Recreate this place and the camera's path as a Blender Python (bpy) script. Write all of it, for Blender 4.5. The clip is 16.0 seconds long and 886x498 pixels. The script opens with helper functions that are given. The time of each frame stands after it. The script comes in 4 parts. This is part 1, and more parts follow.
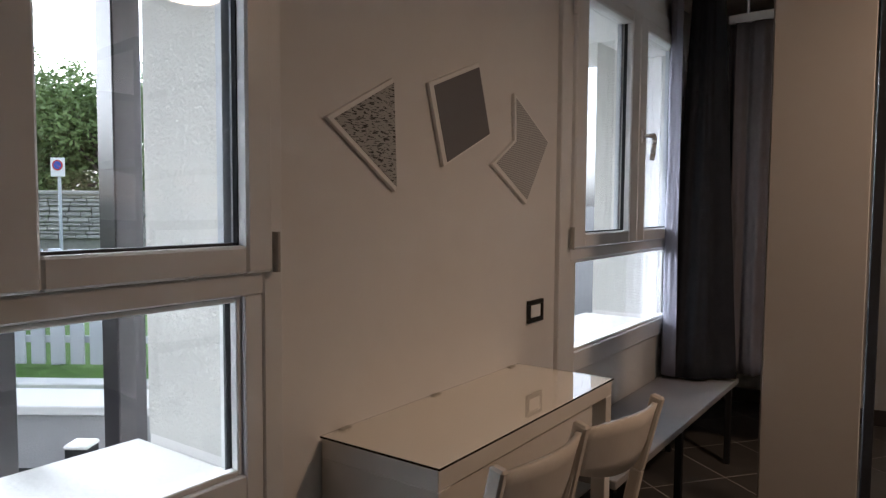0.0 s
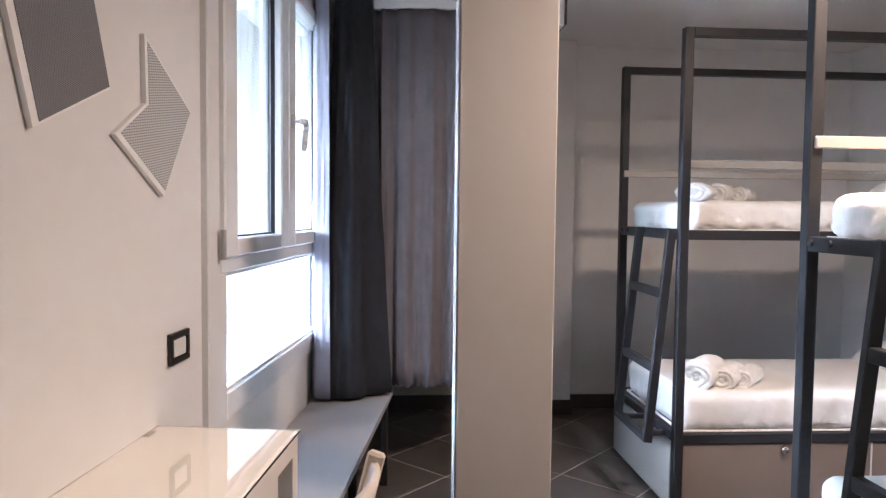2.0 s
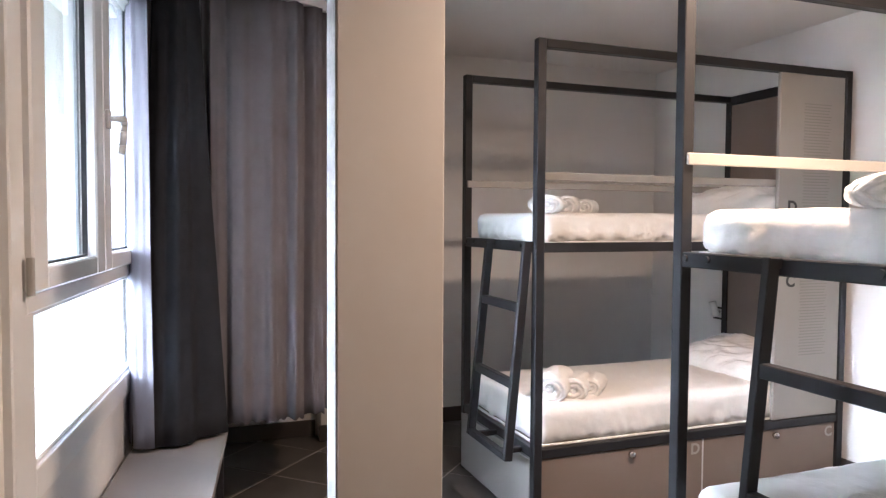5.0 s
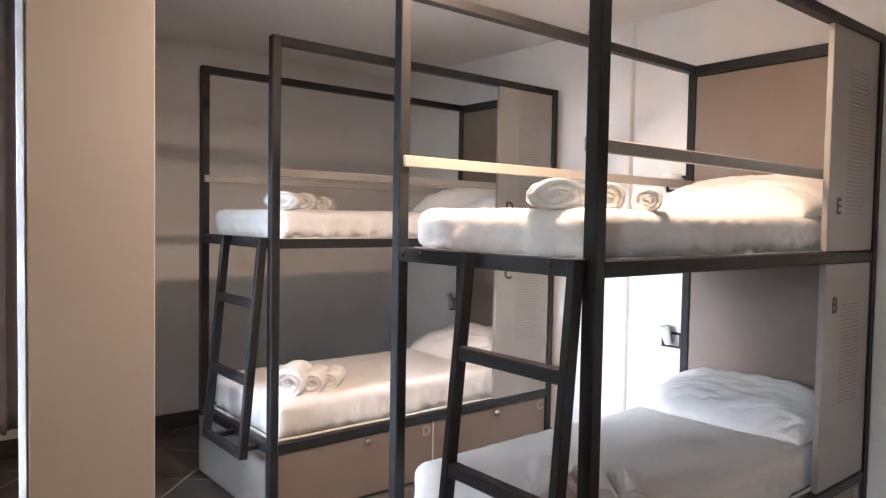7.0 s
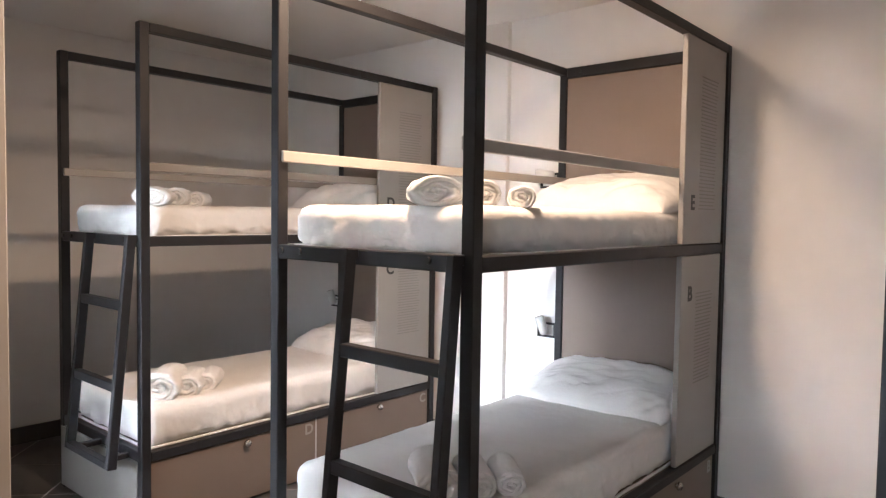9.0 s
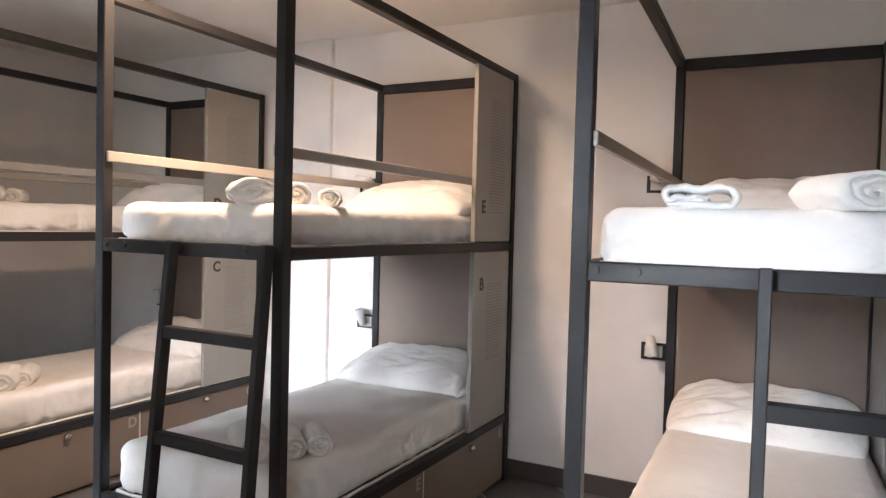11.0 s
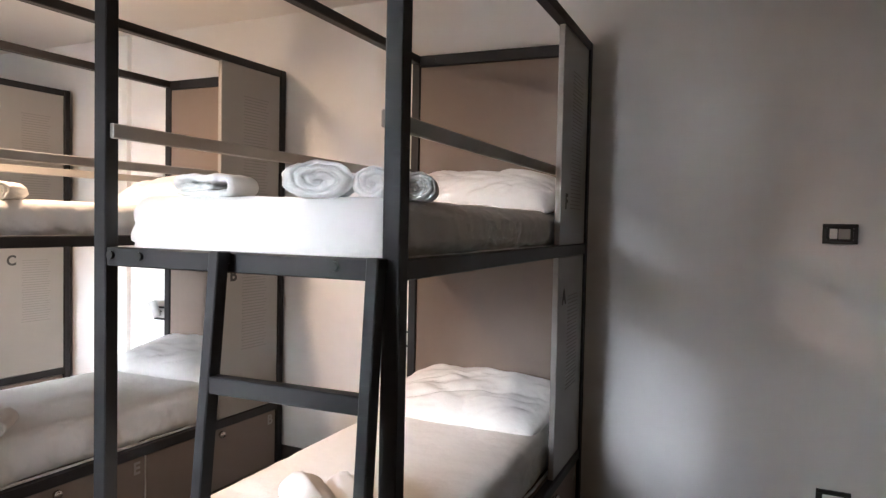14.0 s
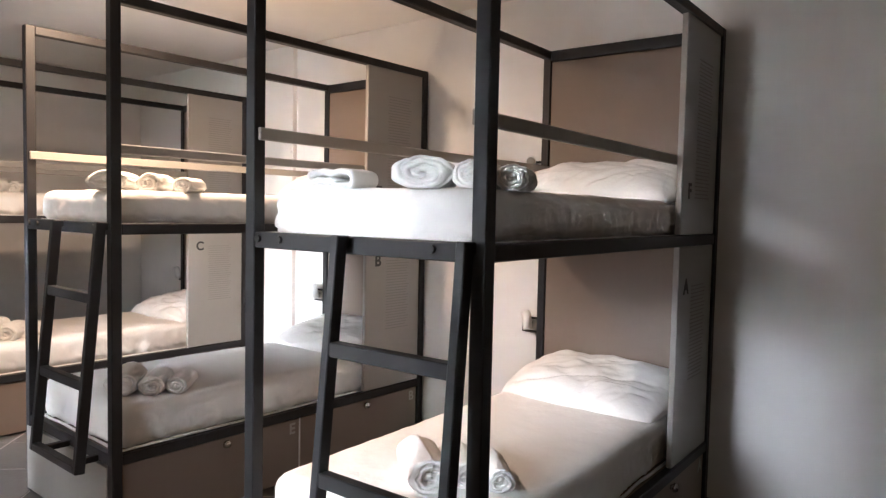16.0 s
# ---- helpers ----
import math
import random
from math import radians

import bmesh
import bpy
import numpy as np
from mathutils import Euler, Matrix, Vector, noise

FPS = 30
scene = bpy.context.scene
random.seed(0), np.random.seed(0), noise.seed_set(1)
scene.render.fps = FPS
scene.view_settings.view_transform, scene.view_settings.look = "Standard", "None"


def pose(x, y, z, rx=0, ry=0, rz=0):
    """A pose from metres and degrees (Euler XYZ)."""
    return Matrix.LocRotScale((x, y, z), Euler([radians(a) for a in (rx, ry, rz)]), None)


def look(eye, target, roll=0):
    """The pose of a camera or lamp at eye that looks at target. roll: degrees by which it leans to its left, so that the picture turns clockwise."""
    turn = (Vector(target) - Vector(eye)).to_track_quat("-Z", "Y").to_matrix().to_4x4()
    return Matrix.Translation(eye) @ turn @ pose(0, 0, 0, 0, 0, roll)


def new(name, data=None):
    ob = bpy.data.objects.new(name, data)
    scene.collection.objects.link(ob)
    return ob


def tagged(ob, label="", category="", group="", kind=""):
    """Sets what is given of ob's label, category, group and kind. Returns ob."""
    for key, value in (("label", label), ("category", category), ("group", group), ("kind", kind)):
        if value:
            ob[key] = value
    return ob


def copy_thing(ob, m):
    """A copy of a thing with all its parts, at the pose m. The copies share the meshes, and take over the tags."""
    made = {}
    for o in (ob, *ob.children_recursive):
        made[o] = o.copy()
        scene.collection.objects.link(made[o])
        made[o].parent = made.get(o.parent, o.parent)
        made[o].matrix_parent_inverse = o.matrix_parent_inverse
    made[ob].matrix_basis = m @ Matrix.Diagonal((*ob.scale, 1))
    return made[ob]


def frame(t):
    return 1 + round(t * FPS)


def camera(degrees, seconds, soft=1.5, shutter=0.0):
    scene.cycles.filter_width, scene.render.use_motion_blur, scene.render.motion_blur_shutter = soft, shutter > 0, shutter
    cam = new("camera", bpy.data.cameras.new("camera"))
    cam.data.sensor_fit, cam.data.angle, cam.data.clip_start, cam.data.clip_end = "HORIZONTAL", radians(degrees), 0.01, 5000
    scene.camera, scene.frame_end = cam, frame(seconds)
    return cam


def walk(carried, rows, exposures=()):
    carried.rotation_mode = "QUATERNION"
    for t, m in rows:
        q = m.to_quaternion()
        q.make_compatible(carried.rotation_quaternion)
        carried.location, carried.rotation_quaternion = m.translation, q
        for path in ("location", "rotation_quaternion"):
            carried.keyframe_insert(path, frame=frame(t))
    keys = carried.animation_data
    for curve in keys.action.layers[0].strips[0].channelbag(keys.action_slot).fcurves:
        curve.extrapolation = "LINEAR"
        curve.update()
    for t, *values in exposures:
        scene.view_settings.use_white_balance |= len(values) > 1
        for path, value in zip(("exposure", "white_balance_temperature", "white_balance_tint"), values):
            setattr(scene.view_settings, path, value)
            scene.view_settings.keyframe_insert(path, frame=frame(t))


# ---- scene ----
cam = camera(65.0, 16.0, soft=1.3)
PATH = [
    (0, (0.964, 0.864, 1.391), (0.005, 2.614, 1.265), 0.4),
    (0.5, (0.879, 1.0, 1.378), (0.25, 2.895, 1.272), 0.2),
    (1, (0.782, 1.142, 1.374), (0.399, 3.102, 1.266), 0.2),
    (1.5, (0.675, 1.26, 1.384), (0.625, 3.256, 1.275), 0.9),
    (2, (0.602, 1.417, 1.361), (0.733, 3.41, 1.26), 0.6),
    (2.5, (0.552, 1.613, 1.382), (0.73, 3.602, 1.276), 0.9),
    (3, (0.491, 1.75, 1.39), (0.758, 3.729, 1.272), 1.0),
    (3.2, (0.472, 1.773, 1.404), (0.81, 3.74, 1.288), 1.1),
    (5.3, (0.41, 1.692, 1.398), (1.171, 3.539, 1.317), 0.6),
    (5.5, (0.436, 1.651, 1.397), (1.254, 3.474, 1.314), 0.9),
    (6, (0.45, 1.635, 1.396), (1.456, 3.362, 1.311), 1.0),
    (6.5, (0.481, 1.621, 1.394), (1.634, 3.253, 1.308), 1.0),
    (7, (0.496, 1.598, 1.397), (1.766, 3.14, 1.314), 1.0),
    (7.5, (0.511, 1.597, 1.403), (1.866, 3.066, 1.32), 0.9),
    (8, (0.509, 1.597, 1.41), (1.923, 3.009, 1.333), 0.9),
    (8.5, (0.501, 1.593, 1.404), (1.955, 2.964, 1.326), 0.8),
    (8.7, (0.501, 1.593, 1.404), (1.981, 2.936, 1.319), 0.8),
    (10.9, (0.242, 1.289, 1.382), (1.986, 2.266, 1.311), 1.5),
    (11, (0.245, 1.275, 1.378), (2.014, 2.206, 1.311), 1.5),
    (11.5, (0.288, 1.128, 1.393), (2.14, 1.88, 1.323), 1.4),
    (12, (0.416, 0.918, 1.396), (2.298, 1.59, 1.326), 1.0),
    (12.5, (0.577, 0.726, 1.421), (2.465, 1.382, 1.348), 1.0),
    (13, (0.67, 0.503, 1.407), (2.556, 1.164, 1.334), 1.4),
    (13.5, (0.721, 0.304, 1.407), (2.548, 1.114, 1.333), 1.0),
    (14, (0.668, 0.195, 1.381), (2.464, 1.071, 1.306), 1.2),
    (14.5, (0.601, 0.125, 1.366), (2.382, 1.031, 1.291), 1.1),
    (15, (0.584, 0.041, 1.384), (2.32, 1.031, 1.312), 1.3),
    (15.5, (0.609, -0.037, 1.379), (2.252, 1.101, 1.305), 0.9),
    (16, (0.621, -0.037, 1.374), (2.163, 1.233, 1.267), 1.2),
]
# time, stops, white balance in kelvin
EXPOSURES = [(t, stops, kelvin, 10) for t, stops, kelvin in (
    (0.0, 3.3, 5550), (0.5, 3.75, 5350), (1.0, 4.4, 5000), (1.5, 4.9, 4920), (2.0, 5.03, 4900), (3.2, 5.05, 4950),
    (5.3, 5.05, 5250), (7.0, 4.9, 5420), (8.7, 4.8, 5520), (11.5, 4.68, 5650), (13.0, 4.82, 5680), (14.0, 5.0, 5680), (16.0, 5.0, 5680))]
walk(cam, [(t, look(eye, target, roll)) for t, eye, target, roll in PATH], EXPOSURES)

# ---- light ----
SUN_EL, SUN_AZ = radians(16), radians(279)
world = bpy.data.worlds.new("overcast_sky")
scene.world = world
world.use_nodes = True
wn = world.node_tree.nodes
sky = wn.new("ShaderNodeTexSky")
sky.sky_type, sky.sun_disc, sky.sun_elevation, sky.sun_rotation = "NISHITA", False, SUN_EL, SUN_AZ
sky.air_density, sky.dust_density, sky.ozone_density = 1.0, 4.0, 1.0
wn["Background"].inputs["Strength"].default_value = 0.068
hs = wn.new("ShaderNodeHueSaturation")
hs.inputs["Saturation"].default_value = 0.22
world.node_tree.links.new(sky.outputs["Color"], hs.inputs["Color"])
world.node_tree.links.new(hs.outputs["Color"], wn["Background"].inputs["Color"])
sun = new("sun", bpy.data.lights.new("sun", "SUN"))
sun.data.energy, sun.data.angle, sun.data.color = 0.27, radians(20), (1.0, 0.98, 0.96)
sun.matrix_world = look((math.sin(SUN_AZ) * 20, math.cos(SUN_AZ) * 20, 20 * math.tan(SUN_EL)), (0, 0, 0))
LAMPS = ((2.05, 3.08, 2.494, 2.05),)      # place and watts
for x, y, z, watts in LAMPS:
    lamp = new("ceiling_lamp_glow", bpy.data.lights.new("ceiling_lamp_glow", "AREA"))
    lamp.data.shape, lamp.data.size, lamp.data.energy, lamp.data.color = "DISK", 0.28, watts, (1.0, 0.65, 0.39)
    lamp.data.spread = radians(168)
    lamp.matrix_world = pose(x, y, z)


# ---- materials ----
def material(name, color, rough=0.5, vary=0.06, scale=6.0, bump=0.0, bump_scale=200.0, metal=0.0, random_value=0.0, stretch=(1, 1, 1), spec=0.5):
    m = bpy.data.materials.new(name)
    m.use_nodes = True
    nt = m.node_tree
    b = nt.nodes["Principled BSDF"]
    b.inputs["Roughness"].default_value = rough
    b.inputs["Metallic"].default_value = metal
    b.inputs["Specular IOR Level"].default_value = spec
    tc = nt.nodes.new("ShaderNodeTexCoord")
    mp = nt.nodes.new("ShaderNodeMapping")
    mp.inputs["Scale"].default_value = stretch
    nt.links.new(tc.outputs["Object"], mp.inputs["Vector"])
    n1 = nt.nodes.new("ShaderNodeTexNoise")
    n1.inputs["Scale"].default_value, n1.inputs["Detail"].default_value = scale, 6
    n2 = nt.nodes.new("ShaderNodeTexNoise")
    n2.inputs["Scale"].default_value, n2.inputs["Detail"].default_value = scale * 9, 3
    for n in (n1, n2):
        nt.links.new(mp.outputs["Vector"], n.inputs["Vector"])
    mix = nt.nodes.new("ShaderNodeMath")
    mix.operation = "MULTIPLY_ADD"
    mix.inputs[1].default_value = 0.35
    nt.links.new(n2.outputs["Fac"], mix.inputs[0])
    nt.links.new(n1.outputs["Fac"], mix.inputs[2])
    last = mix.outputs[0]
    if random_value:
        oi = nt.nodes.new("ShaderNodeObjectInfo")
        ad = nt.nodes.new("ShaderNodeMath")
        ad.operation = "MULTIPLY_ADD"
        ad.inputs[1].default_value = random_value
        nt.links.new(oi.outputs["Random"], ad.inputs[0])
        nt.links.new(last, ad.inputs[2])
        last = ad.outputs[0]
    ramp = nt.nodes.new("ShaderNodeValToRGB")
    ramp.color_ramp.elements[0].position, ramp.color_ramp.elements[1].position = 0.35, 1.0
    ramp.color_ramp.elements[0].color = (*[c * (1 - vary) for c in color], 1)
    ramp.color_ramp.elements[1].color = (*[min(1, c * (1 + vary)) for c in color], 1)
    nt.links.new(last, ramp.inputs["Fac"])
    nt.links.new(ramp.outputs["Color"], b.inputs["Base Color"])
    if bump:
        n3 = nt.nodes.new("ShaderNodeTexNoise")
        n3.inputs["Scale"].default_value, n3.inputs["Detail"].default_value = bump_scale, 4
        nt.links.new(mp.outputs["Vector"], n3.inputs["Vector"])
        bp = nt.nodes.new("ShaderNodeBump")
        bp.inputs["Strength"].default_value, bp.inputs["Distance"].default_value = bump, 0.01
        nt.links.new(n3.outputs["Fac"], bp.inputs["Height"])
        nt.links.new(bp.outputs["Normal"], b.inputs["Normal"])
    return m


def emitting(name, color, strength):
    m = bpy.data.materials.new(name)
    m.use_nodes = True
    b = m.node_tree.nodes["Principled BSDF"]
    b.inputs["Base Color"].default_value = (0.8, 0.78, 0.72, 1)
    b.inputs["Emission Color"].default_value = (*color, 1)
    b.inputs["Emission Strength"].default_value = strength
    return m


def glass_material(name):
    m = bpy.data.materials.new(name)
    m.use_nodes = True
    b = m.node_tree.nodes["Principled BSDF"]
    b.inputs["Transmission Weight"].default_value = 1.0
    b.inputs["Roughness"].default_value = 0.0
    b.inputs["IOR"].default_value = 1.45
    b.inputs["Base Color"].default_value = (0.985, 0.992, 0.99, 1)
    return m


WALL = material("white_wall_paint", (0.77, 0.755, 0.735), 0.8, 0.035, 1.6, 0.05, 160)
CEIL = material("white_ceiling_paint", (0.78, 0.765, 0.745), 0.85, 0.03, 1.2, 0.1, 120)
PARTITION = material("grey_beige_laminate", (0.5, 0.47, 0.435), 0.5, 0.03, 3, 0.03, 300)
FRAME = material("white_window_lacquer", (0.78, 0.78, 0.77), 0.35, 0.03, 4)
SEAL = material("dark_rubber_seal", (0.03, 0.03, 0.032), 0.6)
SPACER = material("grey_spacer_bar", (0.45, 0.48, 0.52), 0.4)
STUCCO = material("pale_stucco", (0.6, 0.595, 0.56), 0.9, 0.05, 3, 0.5, 90)
METAL = material("anthracite_powder_coat", (0.02, 0.0195, 0.021), 0.45, 0.12, 12, 0.06, 500, spec=0.3)
BOLT = material("black_screw", (0.006, 0.006, 0.006), 0.5)
PANEL = material("taupe_laminate", (0.305, 0.29, 0.268), 0.45, 0.03, 4, 0.03, 300)
HEAD = material("brown_taupe_board", (0.2, 0.153, 0.12), 0.55, 0.04, 4, 0.05, 260)
GUARD = material("grey_beige_bar_paint", (0.36, 0.34, 0.31), 0.4, 0.04, 8)
PRINT = material("black_print", (0.03, 0.03, 0.03), 0.5)
PALEPRINT = material("pale_print", (0.36, 0.33, 0.29), 0.5)
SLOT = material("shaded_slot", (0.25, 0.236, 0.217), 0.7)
CHROME = material("brushed_chrome", (0.72, 0.71, 0.7), 0.22, 0.05, 30, metal=1.0)
HANDLE = material("satin_grey_metal", (0.62, 0.62, 0.61), 0.45, 0.04, 20)
SHEET = material("white_cotton_sheet", (0.80, 0.79, 0.77), 0.9, 0.03, 5, 0.25, 35, spec=0.2)
SHEET_G = material("light_grey_cotton_sheet", (0.70, 0.70, 0.70), 0.9, 0.03, 5, 0.25, 35, spec=0.2)
LINEN = material("white_pillow_cotton", (0.82, 0.81, 0.79), 0.9, 0.03, 6, 0.35, 22, spec=0.2)
TERRY = material("white_terry_cloth", (0.86, 0.855, 0.84), 1.0, 0.04, 30, 0.5, 420, spec=0.1)
TILE = material("dark_grey_brown_tile", (0.10, 0.092, 0.086), 0.38, 0.18, 3.5, 0.1, 60, random_value=0.25)
GROUT = material("pale_grey_grout", (0.5, 0.47, 0.44), 0.9, 0.1, 20, 0.2, 300)
SKIRT = material("dark_brown_skirting", (0.06, 0.05, 0.045), 0.45, 0.1, 10)
DESKW = material("white_desk_lacquer", (0.72, 0.68, 0.62), 0.4, 0.03, 4)
CHAIRW = material("cream_painted_wood", (0.66, 0.60, 0.52), 0.45, 0.05, 7, 0.05, 80, stretch=(1, 1, 0.2))
BENCH = material("grey_laminate_bench", (0.29, 0.28, 0.275), 0.4, 0.05, 5, 0.03, 200)
DRAPE = material("charcoal_curtain_cloth", (0.034, 0.035, 0.04), 0.95, 0.12, 14, 0.4, 600, spec=0.1)
CURTAIN = material("mauve_grey_curtain_cloth", (0.16, 0.146, 0.152), 0.9, 0.08, 14, 0.4, 600, spec=0.15)
LINING = material("dull_lavender_lining", (0.24, 0.24, 0.29), 0.9, 0.05, 10, 0.3, 500, spec=0.1)
EDGE = material("worn_edge_banding", (0.2, 0.19, 0.18), 0.6, 0.35, 40)
JOINT = material("pale_joint_profile", (0.62, 0.6, 0.57), 0.4)
RAIL = material("white_plastic_rail", (0.75, 0.74, 0.72), 0.4)
BLACKPL = material("black_plastic_frame", (0.018, 0.018, 0.018), 0.3)
WHITEPL = material("white_plastic", (0.78, 0.78, 0.76), 0.35)
ART_FRAME = material("white_panel_edge", (0.86, 0.85, 0.83), 0.6, 0.03, 8)
GLASS = glass_material("clear_glass")
GRASS = material("bright_lawn", (0.085, 0.17, 0.025), 0.9, 0.4, 8, 0.6, 60)
LEAF = material("tree_leaf", (0.18, 0.25, 0.085), 0.7, 0.4, 1.5)
BARK = material("tree_bark", (0.10, 0.08, 0.06), 0.9, 0.3, 12, 0.7, 60)
STONE = material("grey_rubble_stone", (0.30, 0.29, 0.27), 0.9, 0.3, 3, 0.5, 40, random_value=0.4)
MORTAR = material("grey_mortar", (0.24, 0.23, 0.21), 0.95, 0.15, 12, 0.4, 90)
PAVE = material("grey_paving", (0.1, 0.098, 0.095), 0.9, 0.12, 2, 0.3, 60)
CONCRETE = material("grey_render", (0.36, 0.36, 0.36), 0.9, 0.08, 2, 0.3, 60)
COPING = material("white_coping_stone", (0.68, 0.68, 0.66), 0.8, 0.08, 4, 0.2, 60)
FENCE = material("pale_grey_fence_paint", (0.46, 0.48, 0.52), 0.6, 0.06, 6)
POSTB = material("dark_brown_steel", (0.02, 0.017, 0.018), 0.28, 0.1, 8, spec=0.6)
SIGNW = material("white_sign_face", (0.75, 0.75, 0.75), 0.4)
SIGNR = material("red_sign_ring", (0.5, 0.03, 0.03), 0.4)
SIGNB = material("blue_sign_disc", (0.03, 0.08, 0.4), 0.4)
OPAL = emitting("opal_lamp_glass", (1.0, 0.62, 0.37), 0.12)


def stroke_material():
    m = material("black_stroke_panel", (0.5, 0.5, 0.49), 0.8, 0.05, 8)
    nt = m.node_tree
    b = nt.nodes["Principled BSDF"]
    tc = nt.nodes.new("ShaderNodeTexCoord")
    mp = nt.nodes.new("ShaderNodeMapping")
    mp.inputs["Scale"].default_value = (1, 48, 230)
    mp.inputs["Rotation"].default_value = (radians(18), 0, 0)
    n = nt.nodes.new("ShaderNodeTexNoise")
    n.inputs["Scale"].default_value, n.inputs["Detail"].default_value, n.inputs["Distortion"].default_value = 1.0, 2, 0.8
    r = nt.nodes.new("ShaderNodeValToRGB")
    r.color_ramp.elements[0].position, r.color_ramp.elements[1].position = 0.4, 0.47
    r.color_ramp.elements[0].color, r.color_ramp.elements[1].color = (0.04, 0.04, 0.042, 1), (0.42, 0.42, 0.41, 1)
    nt.links.new(tc.outputs["Object"], mp.inputs["Vector"])
    nt.links.new(mp.outputs["Vector"], n.inputs["Vector"])
    nt.links.new(n.outputs["Fac"], r.inputs["Fac"])
    nt.links.new(r.outputs["Color"], b.inputs["Base Color"])
    return m


def weave_material(name, dark, light, scale, turn):
    """Short stitched lines in even rows."""
    m = material(name, light, 0.8, 0.1, 20, 0.2, 300)
    nt = m.node_tree
    b = nt.nodes["Principled BSDF"]
    tc = nt.nodes.new("ShaderNodeTexCoord")
    mp = nt.nodes.new("ShaderNodeMapping")
    mp.inputs["Rotation"].default_value = (radians(turn), 0, 0)
    nt.links.new(tc.outputs["Object"], mp.inputs["Vector"])
    waves = []
    for axis, k in (("Z", 1.0), ("Y", 0.55)):
        w = nt.nodes.new("ShaderNodeTexWave")
        w.wave_type, w.bands_direction = "BANDS", axis
        w.inputs["Scale"].default_value, w.inputs["Distortion"].default_value, w.inputs["Detail Scale"].default_value = scale * k, 0.6, 3.0
        nt.links.new(mp.outputs["Vector"], w.inputs["Vector"])
        waves.append(w)
    mul = nt.nodes.new("ShaderNodeMath")
    mul.operation = "MULTIPLY_ADD"
    mul.inputs[1].default_value = 0.45
    nt.links.new(waves[1].outputs["Fac"], mul.inputs[0])
    nt.links.new(waves[0].outputs["Fac"], mul.inputs[2])
    r = nt.nodes.new("ShaderNodeValToRGB")
    r.color_ramp.elements[0].position, r.color_ramp.elements[1].position = 0.4, 0.85
    r.color_ramp.elements[0].color, r.color_ramp.elements[1].color = (*dark, 1), (*light, 1)
    nt.links.new(mul.outputs[0], r.inputs["Fac"])
    nt.links.new(r.outputs["Color"], b.inputs["Base Color"])
    return m


ART_STROKE = stroke_material()
ART_GREY = weave_material("grey_woven_panel", (0.12, 0.12, 0.13), (0.22, 0.22, 0.235), 75, 12)
ART_LIGHT = weave_material("light_grey_ribbed_panel", (0.3, 0.3, 0.305), (0.56, 0.56, 0.555), 50, -10)


# ---- mesh helpers ----
def box_bm(lo, hi, bevel=0.0, segs=1, bm=None):
    out = bm or bmesh.new()
    tmp = bmesh.new()
    c = [(a + b) / 2 for a, b in zip(lo, hi)]
    s = [abs(b - a) for a, b in zip(lo, hi)]
    bmesh.ops.create_cube(tmp, size=1, matrix=Matrix.Translation(c) @ Matrix.Diagonal((*s, 1)))
    if bevel:
        bmesh.ops.bevel(tmp, geom=tmp.edges[:], offset=min(bevel, min(s) * 0.45), segments=segs, profile=0.5, affect="EDGES")
    join(out, tmp)
    return out


def join(out, tmp):
    me = bpy.data.meshes.new("tmp")
    tmp.to_mesh(me)
    tmp.free()
    out.from_mesh(me)
    bpy.data.meshes.remove(me)


def cyl_bm(p0, p1, r0, r1=None, n=16, bm=None):
    out = bm or bmesh.new()
    r1 = r0 if r1 is None else r1
    a, b = Vector(p0), Vector(p1)
    m = Matrix.Translation((a + b) / 2) @ (b - a).to_track_quat("Z", "Y").to_matrix().to_4x4()
    tmp = bmesh.new()
    bmesh.ops.create_cone(tmp, cap_ends=True, segments=n, radius1=r0, radius2=r1, depth=(b - a).length, matrix=m)
    join(out, tmp)
    return out


def bar_bm(p0, p1, w, d, bevel=0.003, side=(0, 1, 0)):
    """A square bar from p0 to p1, w wide along side and d deep across it."""
    a, b = Vector(p0), Vector(p1)
    z = (b - a).normalized()
    x = Vector(side)
    x = (x - z * x.dot(z)).normalized()
    y = z.cross(x)
    m = Matrix((x, y, z)).transposed().to_4x4()
    bm = box_bm((-w / 2, -d / 2, 0), (w / 2, d / 2, (b - a).length), bevel)
    bm.transform(Matrix.Translation(a) @ m)
    return bm


def obj(name, bm, mat, smooth=False):
    me = bpy.data.meshes.new(name)
    if smooth:
        for f in bm.faces:
            f.smooth = True
    bm.normal_update()
    bm.to_mesh(me)
    bm.free()
    me.materials.append(mat)
    return new(name, me)


def part(name, bm, mat, parent, label="", smooth=False):
    ob = obj(name, bm, mat, smooth)
    ob.parent = parent
    if label:
        tagged(ob, label)
    return ob


def thing(name, label, category, group="", at=None):
    ob = new(name)
    ob.empty_display_size = 0.1
    if at is not None:
        ob.matrix_world = at
    return tagged(ob, label, category, group)


def structure(name, bm, mat, label, at=None, category=""):
    ob = obj(name, bm, mat)
    if at is not None:
        ob.matrix_world = at
    return tagged(ob, label, category or name.split("_")[0], kind="structure")


def prism_bm(points, d0, d1):
    """A flat shape in the wall's plane (along, up), from depth d0 to d1."""
    bm = bmesh.new()
    lo = [bm.verts.new((d0, s, z)) for s, z in points]
    hi = [bm.verts.new((d1, s, z)) for s, z in points]
    bm.faces.new(lo)
    bm.faces.new(hi[::-1])
    for i in range(len(points)):
        j = (i + 1) % len(points)
        bm.faces.new((lo[i], hi[i], hi[j], lo[j]))
    bmesh.ops.recalc_face_normals(bm, faces=bm.faces[:])
    return bm


